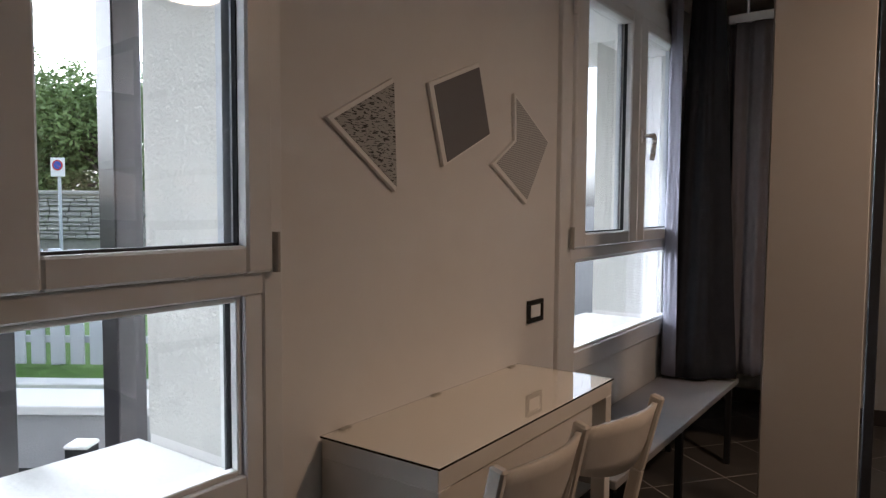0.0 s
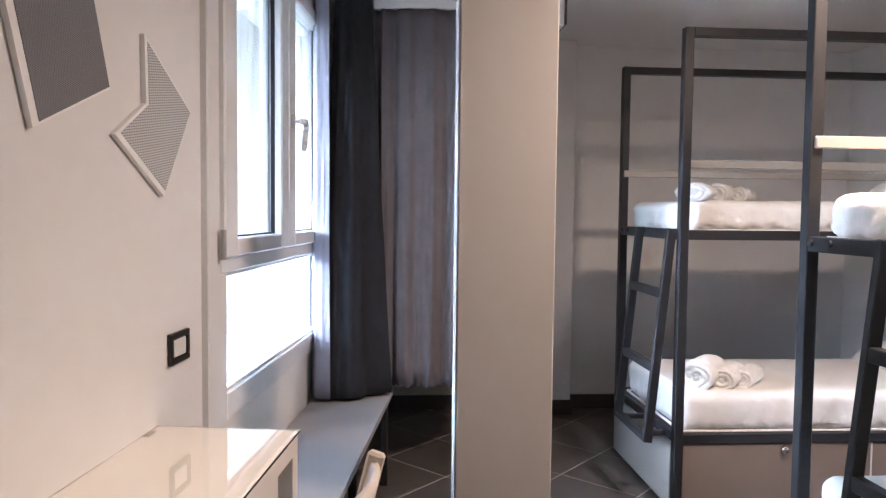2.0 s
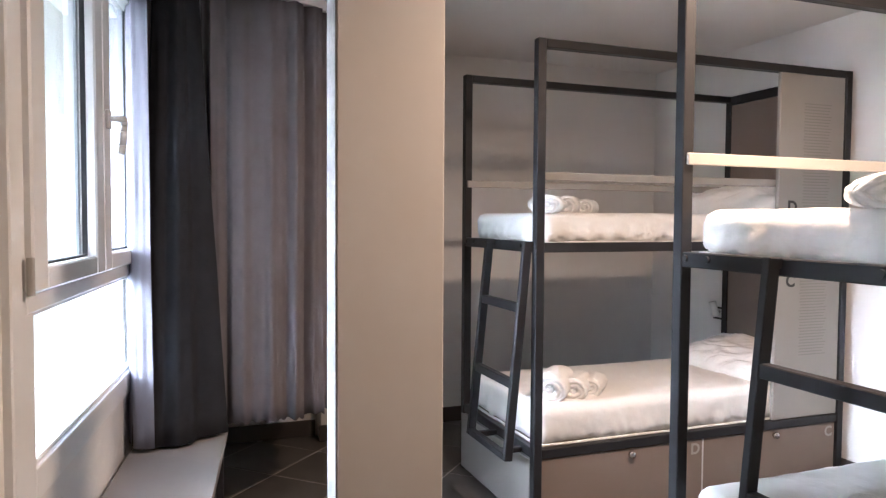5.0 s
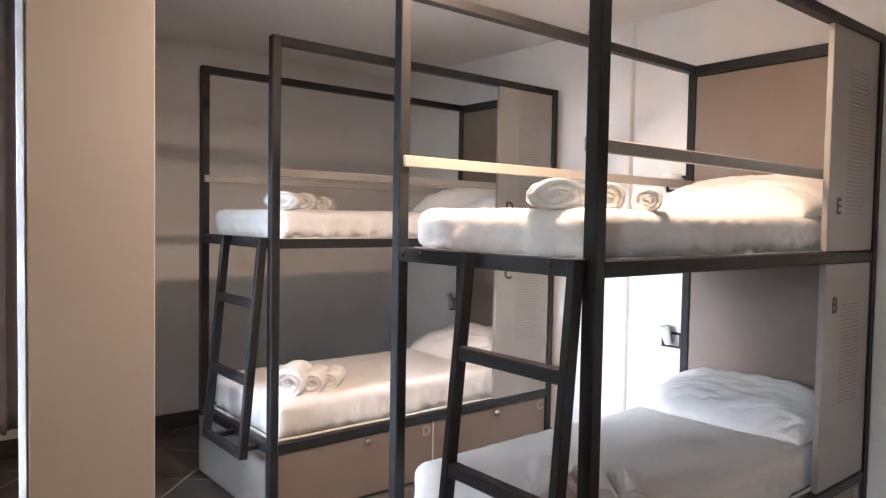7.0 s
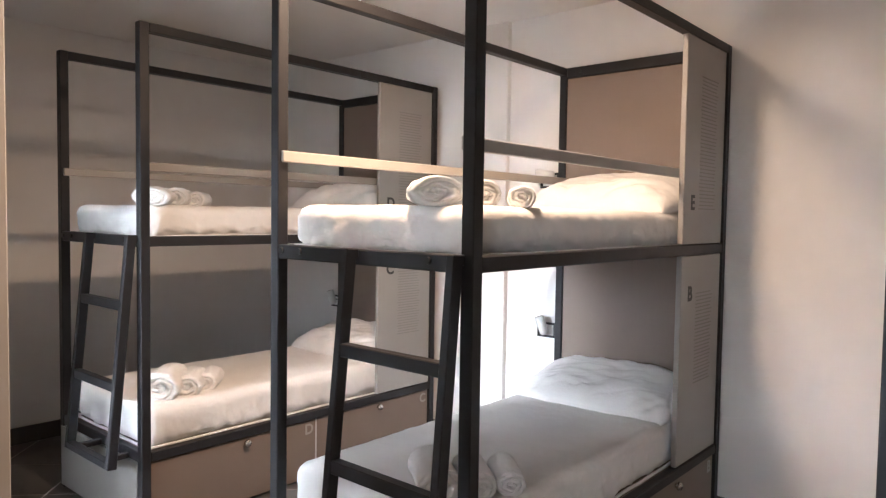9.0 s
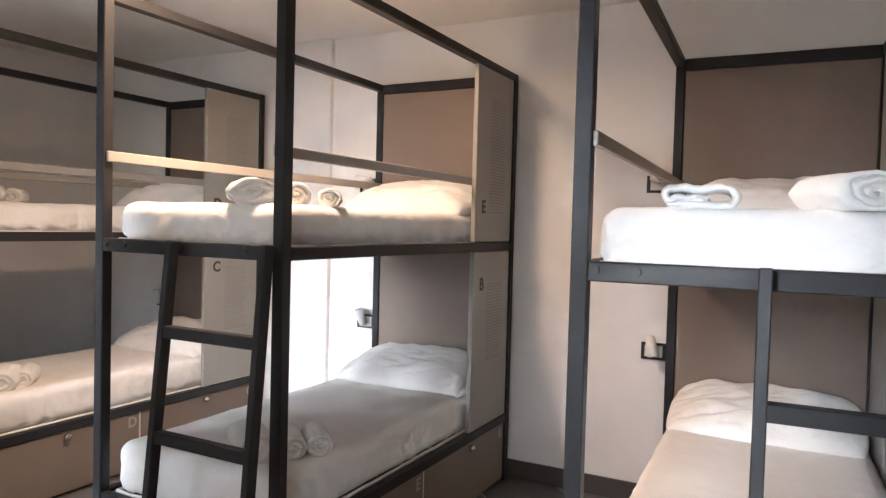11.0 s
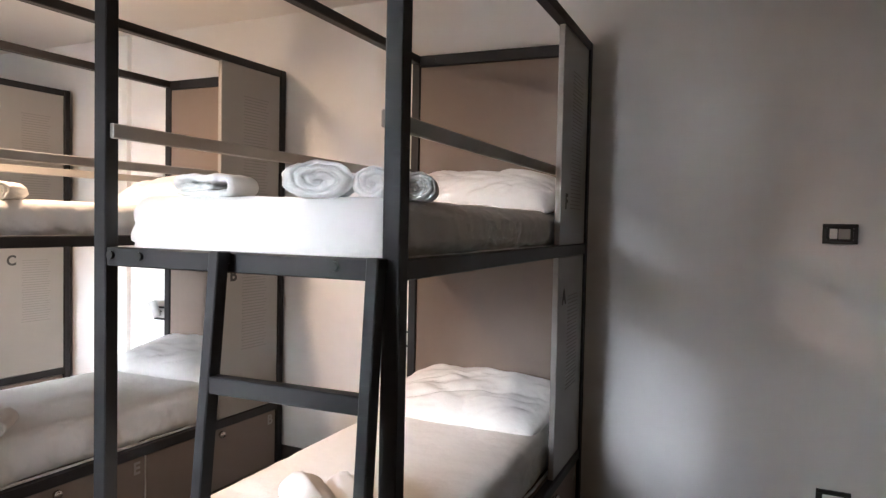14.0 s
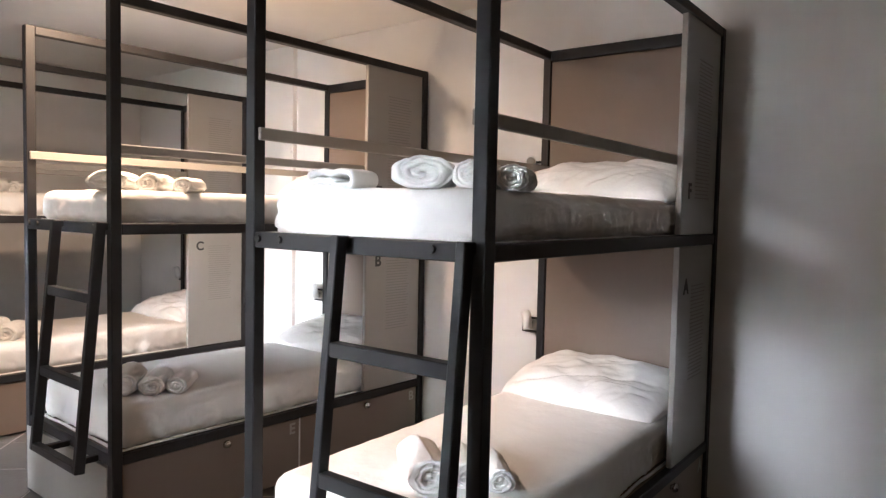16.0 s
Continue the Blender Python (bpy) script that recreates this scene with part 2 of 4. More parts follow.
def text_bm(char, size, bold=0.0, depth=0.0008):
    """Letters that stand in the xz plane and face -y, centred."""
    cu = bpy.data.curves.new("letter", "FONT")
    cu.body, cu.size, cu.extrude, cu.offset = char, size, depth, bold
    cu.align_x, cu.align_y = "CENTER", "CENTER"
    tmp = bpy.data.objects.new("letter", cu)
    scene.collection.objects.link(tmp)
    me = bpy.data.meshes.new_from_object(tmp.evaluated_get(bpy.context.evaluated_depsgraph_get()))
    bm = bmesh.new()
    bm.from_mesh(me)
    bpy.data.objects.remove(tmp)
    bpy.data.curves.remove(cu)
    bpy.data.meshes.remove(me)
    bm.transform(Matrix.Rotation(radians(90), 4, "X"))
    return bm


def soft_box_bm(lo, hi, r, cells, wrinkle=0.0, freq=9.0, seed=0.0, hem=0.0):
    """A rounded, slightly uneven cushion shape."""
    bm = bmesh.new()
    nx, ny, nz = cells
    c = Vector([(a + b) / 2 for a, b in zip(lo, hi)])
    h = Vector([(b - a) / 2 for a, b in zip(lo, hi)])
    grid = {}

    def vert(i, j, k):
        if (i, j, k) not in grid:
            p = Vector((h.x * (2 * i / nx - 1), h.y * (2 * j / ny - 1), h.z * (2 * k / nz - 1)))
            core = Vector([max(-(a - r), min(a - r, q)) for a, q in zip(h, p)])
            away = p - core
            n = away.normalized() if away.length > 1e-6 else Vector((0, 0, 1))
            q = core + n * min(r, away.length) if away.length > 1e-6 else p
            w = noise.noise(Vector((q.x * freq * 0.4 + seed, q.y * freq * 0.5, q.z * freq * 1.6))) + 0.6 * noise.noise(Vector((q.x * freq * 1.7 + seed, q.y * freq * 1.5, q.z * freq * 0.9)))
            q = q + n * w * wrinkle
            if hem and abs(n.z) < 0.8:
                low = 0.5 - 0.5 * q.z / h.z
                run = (q.x if abs(n.y) > abs(n.x) else q.y) * 15
                q = q + n * hem * low * (noise.noise(Vector((run + seed, q.z * 9, seed))) + 0.5 * noise.noise(Vector((run * 2.7 + q.z * 20, 1.3, seed))))
                pleat = noise.noise(Vector((run * 0.9 + q.z * 26 + seed, q.z * 5 - run * 0.25, 2.0 + seed)))
                q = q - n * hem * 0.4 * (0.2 + low) * max(0.0, 1 - abs(pleat) * 6)
            grid[i, j, k] = bm.verts.new(c + q)
        return grid[i, j, k]

    def face(*ids):
        bm.faces.new([vert(*q) for q in ids])

    for i in range(nx):
        for j in range(ny):
            face((i, j, 0), (i, j + 1, 0), (i + 1, j + 1, 0), (i + 1, j, 0))
            face((i, j, nz), (i + 1, j, nz), (i + 1, j + 1, nz), (i, j + 1, nz))
    for i in range(nx):
        for k in range(nz):
            face((i, 0, k), (i + 1, 0, k), (i + 1, 0, k + 1), (i, 0, k + 1))
            face((i, ny, k), (i, ny, k + 1), (i + 1, ny, k + 1), (i + 1, ny, k))
    for j in range(ny):
        for k in range(nz):
            face((0, j, k), (0, j, k + 1), (0, j + 1, k + 1), (0, j + 1, k))
            face((nx, j, k), (nx, j + 1, k), (nx, j + 1, k + 1), (nx, j, k + 1))
    return bm


# ---- plan ----
EAST, NORTH, SOUTH, CEILING = 3.79, 6.18, -2.3, 2.52
SKEW = math.degrees(math.atan(0.1175))
WEST = pose(0, 3.306, 0, 0, 0, -SKEW)      # local x into the room, local y along the window wall
DEPTH = 0.53                               # thickness of the window wall
W1 = dict(s0=-2.01, s1=-1.23, sash=0.045, stile=0.07, low=0.105, z0=0.705, z1=2.42, transom=1.19)
W2 = dict(s0=0.205, s1=1.815, sash=0.09, stile=0.11, low=0.16, z0=0.69, z1=2.40, transom=1.166)

# ---- window wall ----
bm = bmesh.new()
S0, S1 = -5.9, 3.2
edges = [S0, W1["s0"], W1["s1"], W2["s0"], W2["s1"], S1]
for i in (0, 2, 4):
    box_bm((-DEPTH, edges[i], -0.3), (0, edges[i + 1], CEILING + 0.25), bm=bm)
for w in (W1, W2):
    box_bm((-DEPTH, w["s0"], -0.3), (0, w["s1"], w["z0"]), bm=bm)
    box_bm((-DEPTH, w["s0"], w["z1"]), (0, w["s1"], CEILING + 0.25), bm=bm)
structure("wall_west", bm, WALL, "white painted window wall, slightly skewed to the room", WEST)


def window(name, w, label):
    """Fixed pane below, one or two opening sashes above, in a white frame flush with the wall."""
    s0, s1, z0, z1 = w["s0"], w["s1"], w["z0"], w["z1"]
    top = thing(name, label, "window", at=WEST)
    tagged(top, kind="structure")
    d0, d1 = -0.055, 0.022
    tr0 = w["transom"]
    tr1 = tr0 + 0.052
    fw = w["sash"] + 0.012
    part("frame_jamb", box_bm((d0, s0, z0), (d1, s0 + fw, z1), 0.004), FRAME, top)
    part("frame_jamb", box_bm((d0, s1 - fw, z0), (d1, s1, z1), 0.004), FRAME, top)
    part("frame_head", box_bm((d0, s0 + fw, z1 - fw), (d1, s1 - fw, z1), 0.004), FRAME, top)
    part("frame_transom", box_bm((d0, s0 + fw, tr0), (d1, s1 - fw, tr1), 0.004), FRAME, top)
    lw = w["low"]
    for a, b in ((s0 + fw, s0 + lw), (s1 - lw, s1 - fw)):
        part("lower_stile", box_bm((d0, a, z0), (d1 - 0.004, b, tr0), 0.003), FRAME, top)
    part("lower_rail", box_bm((d0, s0 + lw, z0), (d1 - 0.004, s1 - lw, z0 + 0.085), 0.003), FRAME, top)
    # lower pane with its beads
    a, b, c, d = s0 + lw, s1 - lw, z0 + 0.085, tr0
    pane = part("pane", box_bm((-0.028, a - 0.004, c - 0.004), (-0.02, b + 0.004, d + 0.004)), GLASS, top, "clear fixed window pane")
    pane.visible_shadow = False
    bead = bmesh.new()
    for lo, hi in (((-0.018, a, c), (0.006, a + 0.014, d)), ((-0.018, b - 0.014, c), (0.006, b, d)), ((-0.018, a + 0.014, c), (0.006, b - 0.014, c + 0.014)), ((-0.018, a + 0.014, d - 0.014), (0.006, b - 0.014, d))):
        box_bm(lo, hi, 0.003, bm=bead)
    part("glazing_bead", bead, FRAME, top)
    seal = bmesh.new()
    for lo, hi in (((-0.036, a + 0.001, c), (-0.029, a + 0.02, d)), ((-0.036, b - 0.02, c), (-0.029, b - 0.001, d))):
        box_bm(lo, hi, bm=seal)
    part("rubber_seal", seal, SEAL, top)
    # two sashes
    mid = (s0 + s1) / 2
    leaves = [(s0 + w["sash"], mid - 0.002), (mid + 0.002, s1 - w["sash"])] if s1 - s0 > 1.2 else [None, (s0 + w["sash"], s1 - w["sash"])]
    for k, leaf in enumerate(leaves):
        if leaf is None:
            continue
        a, b = leaf
        sash = bmesh.new()
        st = w["stile"]
        inner = 0.10 if s1 - s0 > 1.2 else 0.20
        l, r = (st, inner) if k == 0 else (inner, st)
        zb, zt = tr0 + 0.051, z1 - w["sash"]
        x0, x1 = -0.04, 0.042
        box_bm((x0, a, zb), (x1, a + l, zt), 0.006, bm=sash)
        box_bm((x0, b - r, zb), (x1, b, zt), 0.006, bm=sash)
        box_bm((x0, a + l, zb), (x1 - 0.001, b - r, zb + 0.06), 0.006, bm=sash)
        box_bm((x0, a + l, zt - 0.06), (x1 - 0.001, b - r, zt), 0.006, bm=sash)
        sa = part("sash", sash, FRAME, top, "white opening window sash")
        g = part("pane", box_bm((-0.012, a + l - 0.004, zb + 0.056), (-0.004, b - r + 0.004, zt - 0.056)), GLASS, sa, "clear window pane")
        g.visible_shadow = False
        sl = bmesh.new()
        for lo, hi in (((-0.003, a + l, zb + 0.06), (0.012, a + l + 0.006, zt - 0.06)), ((-0.003, b - r - 0.003, zb + 0.06), (0.012, b - r, zt - 0.06)), ((-0.003, a + l + 0.006, zb + 0.06), (0.012, b - r - 0.006, zb + 0.066))):
            box_bm(lo, hi, bm=sl)
        part("rubber_seal", sl, SEAL, sa)
        sp = bmesh.new()
        for lo, hi in (((-0.034, a + l + 0.002, zb + 0.06), (-0.014, a + l + 0.022, zt - 0.06)), ((-0.034, b - r - 0.022, zb + 0.06), (-0.014, b - r - 0.002, zt - 0.06))):
            box_bm(lo, hi, bm=sp)
        part("spacer_bar", sp, SPACER, sa)
        hs = a - 0.012 if k == 0 else b + 0.012
        for hz in (zb + 0.043, 2.2):
            part("hinge", cyl_bm((0.038, hs, hz - 0.045), (0.038, hs, hz + 0.045), 0.009, n=10), FRAME if hz > 2 else GUARD, sa)
    # lever handle on the meeting stile
    hs = mid + 0.037 if s1 - s0 > 1.2 else s0 + 0.1
    plate = part("handle_plate", box_bm((0.042, hs - 0.016, 1.70), (0.056, hs + 0.016, 1.765), 0.005, 2), HANDLE, top, "satin metal handle plate")
    lev = cyl_bm((0.05, hs, 1.735), (0.09, hs, 1.735), 0.009, n=12)
    pts = [(0.088, hs, 1.735), (0.092, hs + 0.03, 1.737), (0.09, hs + 0.05, 1.725), (0.086, hs + 0.058, 1.70), (0.082, hs + 0.058, 1.65), (0.078, hs + 0.05, 1.622)]
    for p, q in zip(pts, pts[1:]):
        cyl_bm(p, q, 0.0115, n=12, bm=lev)
    part("handle_lever", lev, HANDLE, plate, "curved satin lever", True)
    # sill, shutter guides and shutter box outside
    for g0, g1 in ((s0 + 0.001, s0 + 0.014), (s1 - 0.014, s1 - 0.001)):
        part("shutter_guide", box_bm((-0.2, g0, z0 + 0.024), (-0.165, g1, z1 - 0.132), 0.003), FRAME, top, "pale shutter guide rail")
    part("outer_sill", box_bm((-DEPTH - 0.05, s0 + 0.004, z0 - 0.012), (-0.058, s1 - 0.004, z0 + 0.023), 0.006), COPING, top, "bright white outer stone sill")
    part("shutter_box", box_bm((-0.30, s0 + 0.002, z1 - 0.13), (-0.058, s1 - 0.002, z1 - 0.002), 0.01), FRAME, top, "pale roller shutter box")
    for a in (s0 + 0.004, s1 - 0.024):
        part("shutter_guide", box_bm((-0.17, a, z0 + 0.046), (-0.12, a + 0.02, z1 - 0.13), 0.003), FRAME, top)
    # painted stucco reveals
    for a in (s0 + 0.0005, s1 - 0.0025):
        part("reveal", box_bm((-DEPTH, a, z0 + 0.046), (-0.06, a + 0.002, z1 - 0.0)), STUCCO, top, "pale stucco window reveal")
    return top


window("window_1", W1, "white single-sash window with fixed lower pane and garden view")
window("window_2", W2, "white two-sash window with lever handle beside dark curtain")

# ---- other walls ----
structure("wall_east", box_bm((EAST, SOUTH - 0.3, -0.3), (EAST + 0.35, NORTH + 0.35, CEILING + 0.25)), WALL, "white painted wall behind the bunk beds")
structure("wall_north", box_bm((-0.6, NORTH, -0.3), (EAST, NORTH + 0.35, CEILING + 0.25)), WALL, "white painted end wall")
structure("wall_south", box_bm((-2.2, SOUTH - 0.35, -0.3), (EAST, SOUTH, CEILING + 0.25)), PARTITION, "plain grey-beige wall closing the room")
structure("wall_pier_north", box_bm((1.2, NORTH - 0.145, 0), (1.785, NORTH + 0.01, CEILING), 0.004), WALL, "shallow white wall pier")
structure("wall_pier_east", box_bm((EAST - 0.035, 3.94, 0), (EAST + 0.01, 4.27, CEILING), 0.004), WALL, "shallow white wall pier between two beds")
structure("ceiling", box_bm((-2.2, SOUTH - 0.3, CEILING), (EAST + 0.3, NORTH + 0.3, CEILING + 0.2)), CEIL, "plain white ceiling")

SK = 0.105
structure("baseboard_east", box_bm((EAST - 0.011, SOUTH, 0.003), (EAST, 3.94, SK), 0.002), SKIRT, "dark tile skirting")
structure("baseboard_east_far", box_bm((EAST - 0.011, 4.27, 0.003), (EAST, NORTH, SK), 0.002), SKIRT, "dark tile skirting")
structure("baseboard_pier_east", box_bm((EAST - 0.046, 3.929, 0.003), (EAST - 0.035, 4.281, SK), 0.002), SKIRT, "dark tile skirting")
structure("baseboard_north", box_bm((1.797, NORTH - 0.011, 0.003), (EAST - 0.012, NORTH, SK), 0.002), SKIRT, "dark tile skirting")
structure("baseboard_north_near", box_bm((0.35, NORTH - 0.011, 0.003), (1.188, NORTH, SK), 0.002), SKIRT, "dark tile skirting")
structure("baseboard_pier_north", box_bm((1.189, NORTH - 0.156, 0.003), (1.796, NORTH - 0.145, SK), 0.002), SKIRT, "dark tile skirting")
structure("baseboard_west", box_bm((0, -5.6, 0.003), (0.011, 2.9, SK), 0.002), SKIRT, "dark tile skirting", WEST)
structure("baseboard_south", box_bm((-0.6, SOUTH, 0.003), (EAST - 0.012, SOUTH + 0.011, SK), 0.002), SKIRT, "dark tile skirting")

# tall partition board beside the window bay, with a slim dark post behind it
pa = thing("partition_board", "tall grey-beige partition board with a pale edge strip", "partition")
part("board", box_bm((0.789, 3.55, 0), (1.092, 3.67, CEILING), 0.003), PARTITION, pa)
part("edge_strip", box_bm((0.785, 3.552, 0), (0.7885, 3.668, CEILING)), EDGE, pa, "pale edge banding")
po = obj("partition_post", box_bm((1.115, 3.84, 0), (1.15, 3.88, CEILING), 0.003), METAL)
tagged(po, "slim dark metal post from floor to ceiling", "post")

# air duct casing under the ceiling
du = thing("ceiling_duct_box", "white duct box under the ceiling with dark end grille", "duct")
part("casing", box_bm((1.2, 4.95, 2.315), (1.44, 5.75, CEILING), 0.008), WALL, du)
part("end_grille", box_bm((1.441, 4.96, 2.33), (1.455, 5.74, CEILING - 0.01), 0.003), SKIRT, du, "dark grille")

# ceiling lamp over the middle bed
for x, y, z, watts in LAMPS:
    cl = thing("ceiling_light", "round warm opal ceiling light", "lamp")
    part("base", cyl_bm((x, y, CEILING - 0.014), (x, y, CEILING), 0.16, n=40), WHITEPL, cl)
    part("diffuser", cyl_bm((x, y, z + 0.003), (x, y, CEILING - 0.0145), 0.14, 0.15, n=40), OPAL, cl, "glowing opal diffuser")


# ---- bunk beds ----
XF, XB, BW, PT = 1.89, 3.725, 0.84, 0.042
TOPZ, UPZ, LOZ = 2.20, 1.278, 0.345
bunk_group = "bunk beds along the wall"


def bunk(at, up, low, label):
    """Steel bunk bed, drawn about y = 0 and set down at a pose; letters for its upper and lower berth."""
    y0, y1 = -BW / 2, BW / 2
    bed = thing("bunk_bed", label, "bunk bed", bunk_group, at=at @ pose(XF, 0, 0))
    bed_at = pose(-XF, 0, 0)

    def put(name, bm, mat, parent=None, lab="", smooth=False):
        bm.transform(bed_at)
        return part(name, bm, mat, parent or bed, lab, smooth)

    h = PT / 2
    for x in (XF, XB):
        for y in (y0, y1):
            put("post", box_bm((x - h, y - h, 0), (x + h, y + h, TOPZ), 0.003), METAL)
    for y in (y0, y1):
        put("top_rail", box_bm((XF + h, y - h, TOPZ - 0.04), (XB - h, y + h, TOPZ - 0.001), 0.003), METAL)
        for z in (UPZ, LOZ):
            put("side_rail", box_bm((XF + h, y - h + 0.002, z - 0.022), (XB - h, y + h - 0.002, z + 0.022), 0.003), METAL)
    put("header", box_bm((XB - h, y0 + h, TOPZ - 0.055), (XB + h, y1 - h, TOPZ - 0.001), 0.003), METAL)
    for z in (UPZ, LOZ):
        put("end_bar", box_bm((XF - 0.018, y0 + h, z - 0.024), (XF + 0.012, y1 - h, z + 0.024), 0.003), METAL)
        put("end_bar", box_bm((XB - 0.012, y0 + h, z - 0.024), (XB + 0.018, y1 - h, z + 0.024), 0.003), METAL)
    for y in (y0 + 0.04, y0 + 0.137, y1 - 0.137, y1 - 0.04):
        put("bolt", cyl_bm((XF - 0.026, y, UPZ + 0.004), (XF - 0.017, y, UPZ + 0.004), 0.011, n=14), BOLT)
    put("bolt", cyl_bm((XB - 0.026, y1 - 0.1, TOPZ - 0.028), (XB - 0.021, y1 - 0.1, TOPZ - 0.028), 0.008, n=12), BOLT)
    for z in (UPZ, LOZ):
        put("base_board", box_bm((XF + 0.014, y0 + h + 0.001, z - 0.006), (XB - 0.014, y1 - h - 0.001, z + 0.012)), HEAD, lab="bed base board")
    # guard rails: flat bars inside the posts
    put("guard_rail", box_bm((XF - 0.01, y0 + h, 1.579), (3.30, y0 + h + 0.014, 1.617), 0.003), GUARD, lab="flat grey-beige guard bar")
    put("guard_rail", box_bm((XF - 0.01, y1 - h - 0.014, 1.579), (XB - h, y1 - h, 1.617), 0.003), GUARD, lab="flat grey-beige guard bar")
    # headboards
    put("headboard", box_bm((XB - 0.012, y0 + h + 0.001, UPZ + 0.026), (XB + 0.008, y1 - h - 0.001, TOPZ - 0.057), 0.002), HEAD, lab="brown-taupe headboard")
    put("headboard", box_bm((XB - 0.012, y0 + h + 0.001, LOZ + 0.026), (XB + 0.008, y1 - h - 0.001, UPZ - 0.026), 0.002), HEAD, lab="brown-taupe headboard")
    # privacy panels with their letters and slots
    for z0, z1, char, lz in ((UPZ + 0.024, TOPZ - 0.03, up, 1.474), (LOZ + 0.024, UPZ - 0.024, low, 1.09)):
        p = put("side_panel", box_bm((3.262, y0 - 0.012, z0), (XB - h - 0.001, y0 + 0.012, z1), 0.003), PANEL, lab="taupe privacy panel with slots")
        b = text_bm(char, 0.086, 0.0026)
        b.transform(Matrix.Translation((3.355, y0 - 0.0128, lz)))
        put("letter", b, PRINT, p, "black printed letter " + char)
        s0, s1 = (1.45, 2.03) if z0 > 1 else (0.70, 1.11)
        # slots are strips laid on the panel, their inner shade put into the darker taupe
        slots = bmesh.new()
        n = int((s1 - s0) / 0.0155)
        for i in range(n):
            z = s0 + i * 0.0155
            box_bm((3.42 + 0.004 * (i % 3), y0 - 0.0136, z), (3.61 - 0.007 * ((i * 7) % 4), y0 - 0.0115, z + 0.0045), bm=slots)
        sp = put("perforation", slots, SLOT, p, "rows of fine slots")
        tagged(sp, kind="stuff")
    # storage box under the lower berth
    put("box_end", box_bm((XF - 0.024, y0 + h + 0.002, 0.012), (XF - 0.004, y1 + 0.004, LOZ - 0.03), 0.002), PANEL, lab="grey-beige box end panel")
    put("box_back", box_bm((XF + 0.03, y1 - 0.02, 0.012), (XB - 0.03, y1 - 0.004, LOZ - 0.026), 0.002), PANEL)
    for k, (a, b, char) in enumerate(((XF + h + 0.004, 2.815, up), (2.823, XB - h - 0.004, low))):
        f = put("drawer_front", box_bm((a, y0 - 0.008, 0.014), (b, y0 + 0.01, LOZ - 0.026), 0.002), HEAD, lab="brown-taupe storage front")
        kx = (2.39, 3.275)[k]
        kn = cyl_bm((kx, y0 - 0.009, 0.293), (kx, y0 - 0.022, 0.293), 0.011, n=14)
        cyl_bm((kx, y0 - 0.022, 0.293), (kx, y0 - 0.034, 0.293), 0.019, 0.015, n=18, bm=kn)
        put("lock_knob", kn, CHROME, f, "round chrome lock knob", True)
        t = text_bm(char, 0.075, 0.002)
        t.transform(Matrix.Translation((2.772 if k == 0 else 3.655, y0 - 0.0088, 0.272)))
        put("letter", t, PALEPRINT, f, "pale printed letter " + char)
    put("joint_strip", box_bm((2.8155, y0 - 0.009, 0.014), (2.8225, y0 + 0.006, LOZ - 0.026)), JOINT, lab="pale joint between the storage fronts")
    return bed


def ladder(at):
    y0 = -BW / 2
    lad = thing("bunk_ladder", "dark steel ladder hooked on the bunk's end bar", "ladder", "bunk ladders", at=at @ pose(1.8, y0, 0.33))
    inv = pose(1.8, y0, 0.33).inverted()

    def put(name, bm, parent=None):
        bm.transform(inv)
        return part(name, bm, METAL, parent or lad)

    lt, lb, rt, rb = y0 + 0.43, y0 + 0.432, y0 + 0.02, y0 + 0.012
    xt, xb, zt, zb = 1.845, 1.752, 1.305, 0.325
    for a, b in ((lt, lb), (rt, rb)):
        rail = put("ladder_rail", bar_bm((xb, b, zb), (xt, a, zt), 0.028, 0.04))
        put("hook", box_bm((xt - 0.018, a - 0.014, zt - 0.03), (XF - 0.019, a + 0.014, zt), 0.003), rail)
    for z in (1.006, 0.665):
        k = (z - zb) / (zt - zb)
        x, l, r = xb + (xt - xb) * k, lb + (lt - lb) * k, rb + (rt - rb) * k
        put("rung", box_bm((x - 0.017, r + 0.012, z - 0.02), (x + 0.017, l - 0.012, z + 0.02), 0.003))
    put("bottom_bar", box_bm((xb - 0.018, rb + 0.012, zb), (xb + 0.018, lb - 0.012, zb + 0.032), 0.003))
    for y in (lb - 0.06, rb + 0.09):
        put("foot_stop", box_bm((xb + 0.018, y - 0.014, zb + 0.003), (XF - 0.025, y + 0.014, zb + 0.028), 0.003))
    return lad


BEDS = (
    (pose(0.03, 1.346, 0) @ pose(1.89, 0, 0, 0, 0, 2.6) @ pose(-1.89, 0, 0), "F", "A"),
    (pose(0.026, 3.137, 0), "E", "B"),
    (pose(-0.002, 4.90, 0), "D", "C"),
)
for at, up, low in BEDS:
    bunk(at, up, low, "dark steel bunk bed with taupe panels lettered %s and %s" % (up, low))
    ladder(at)


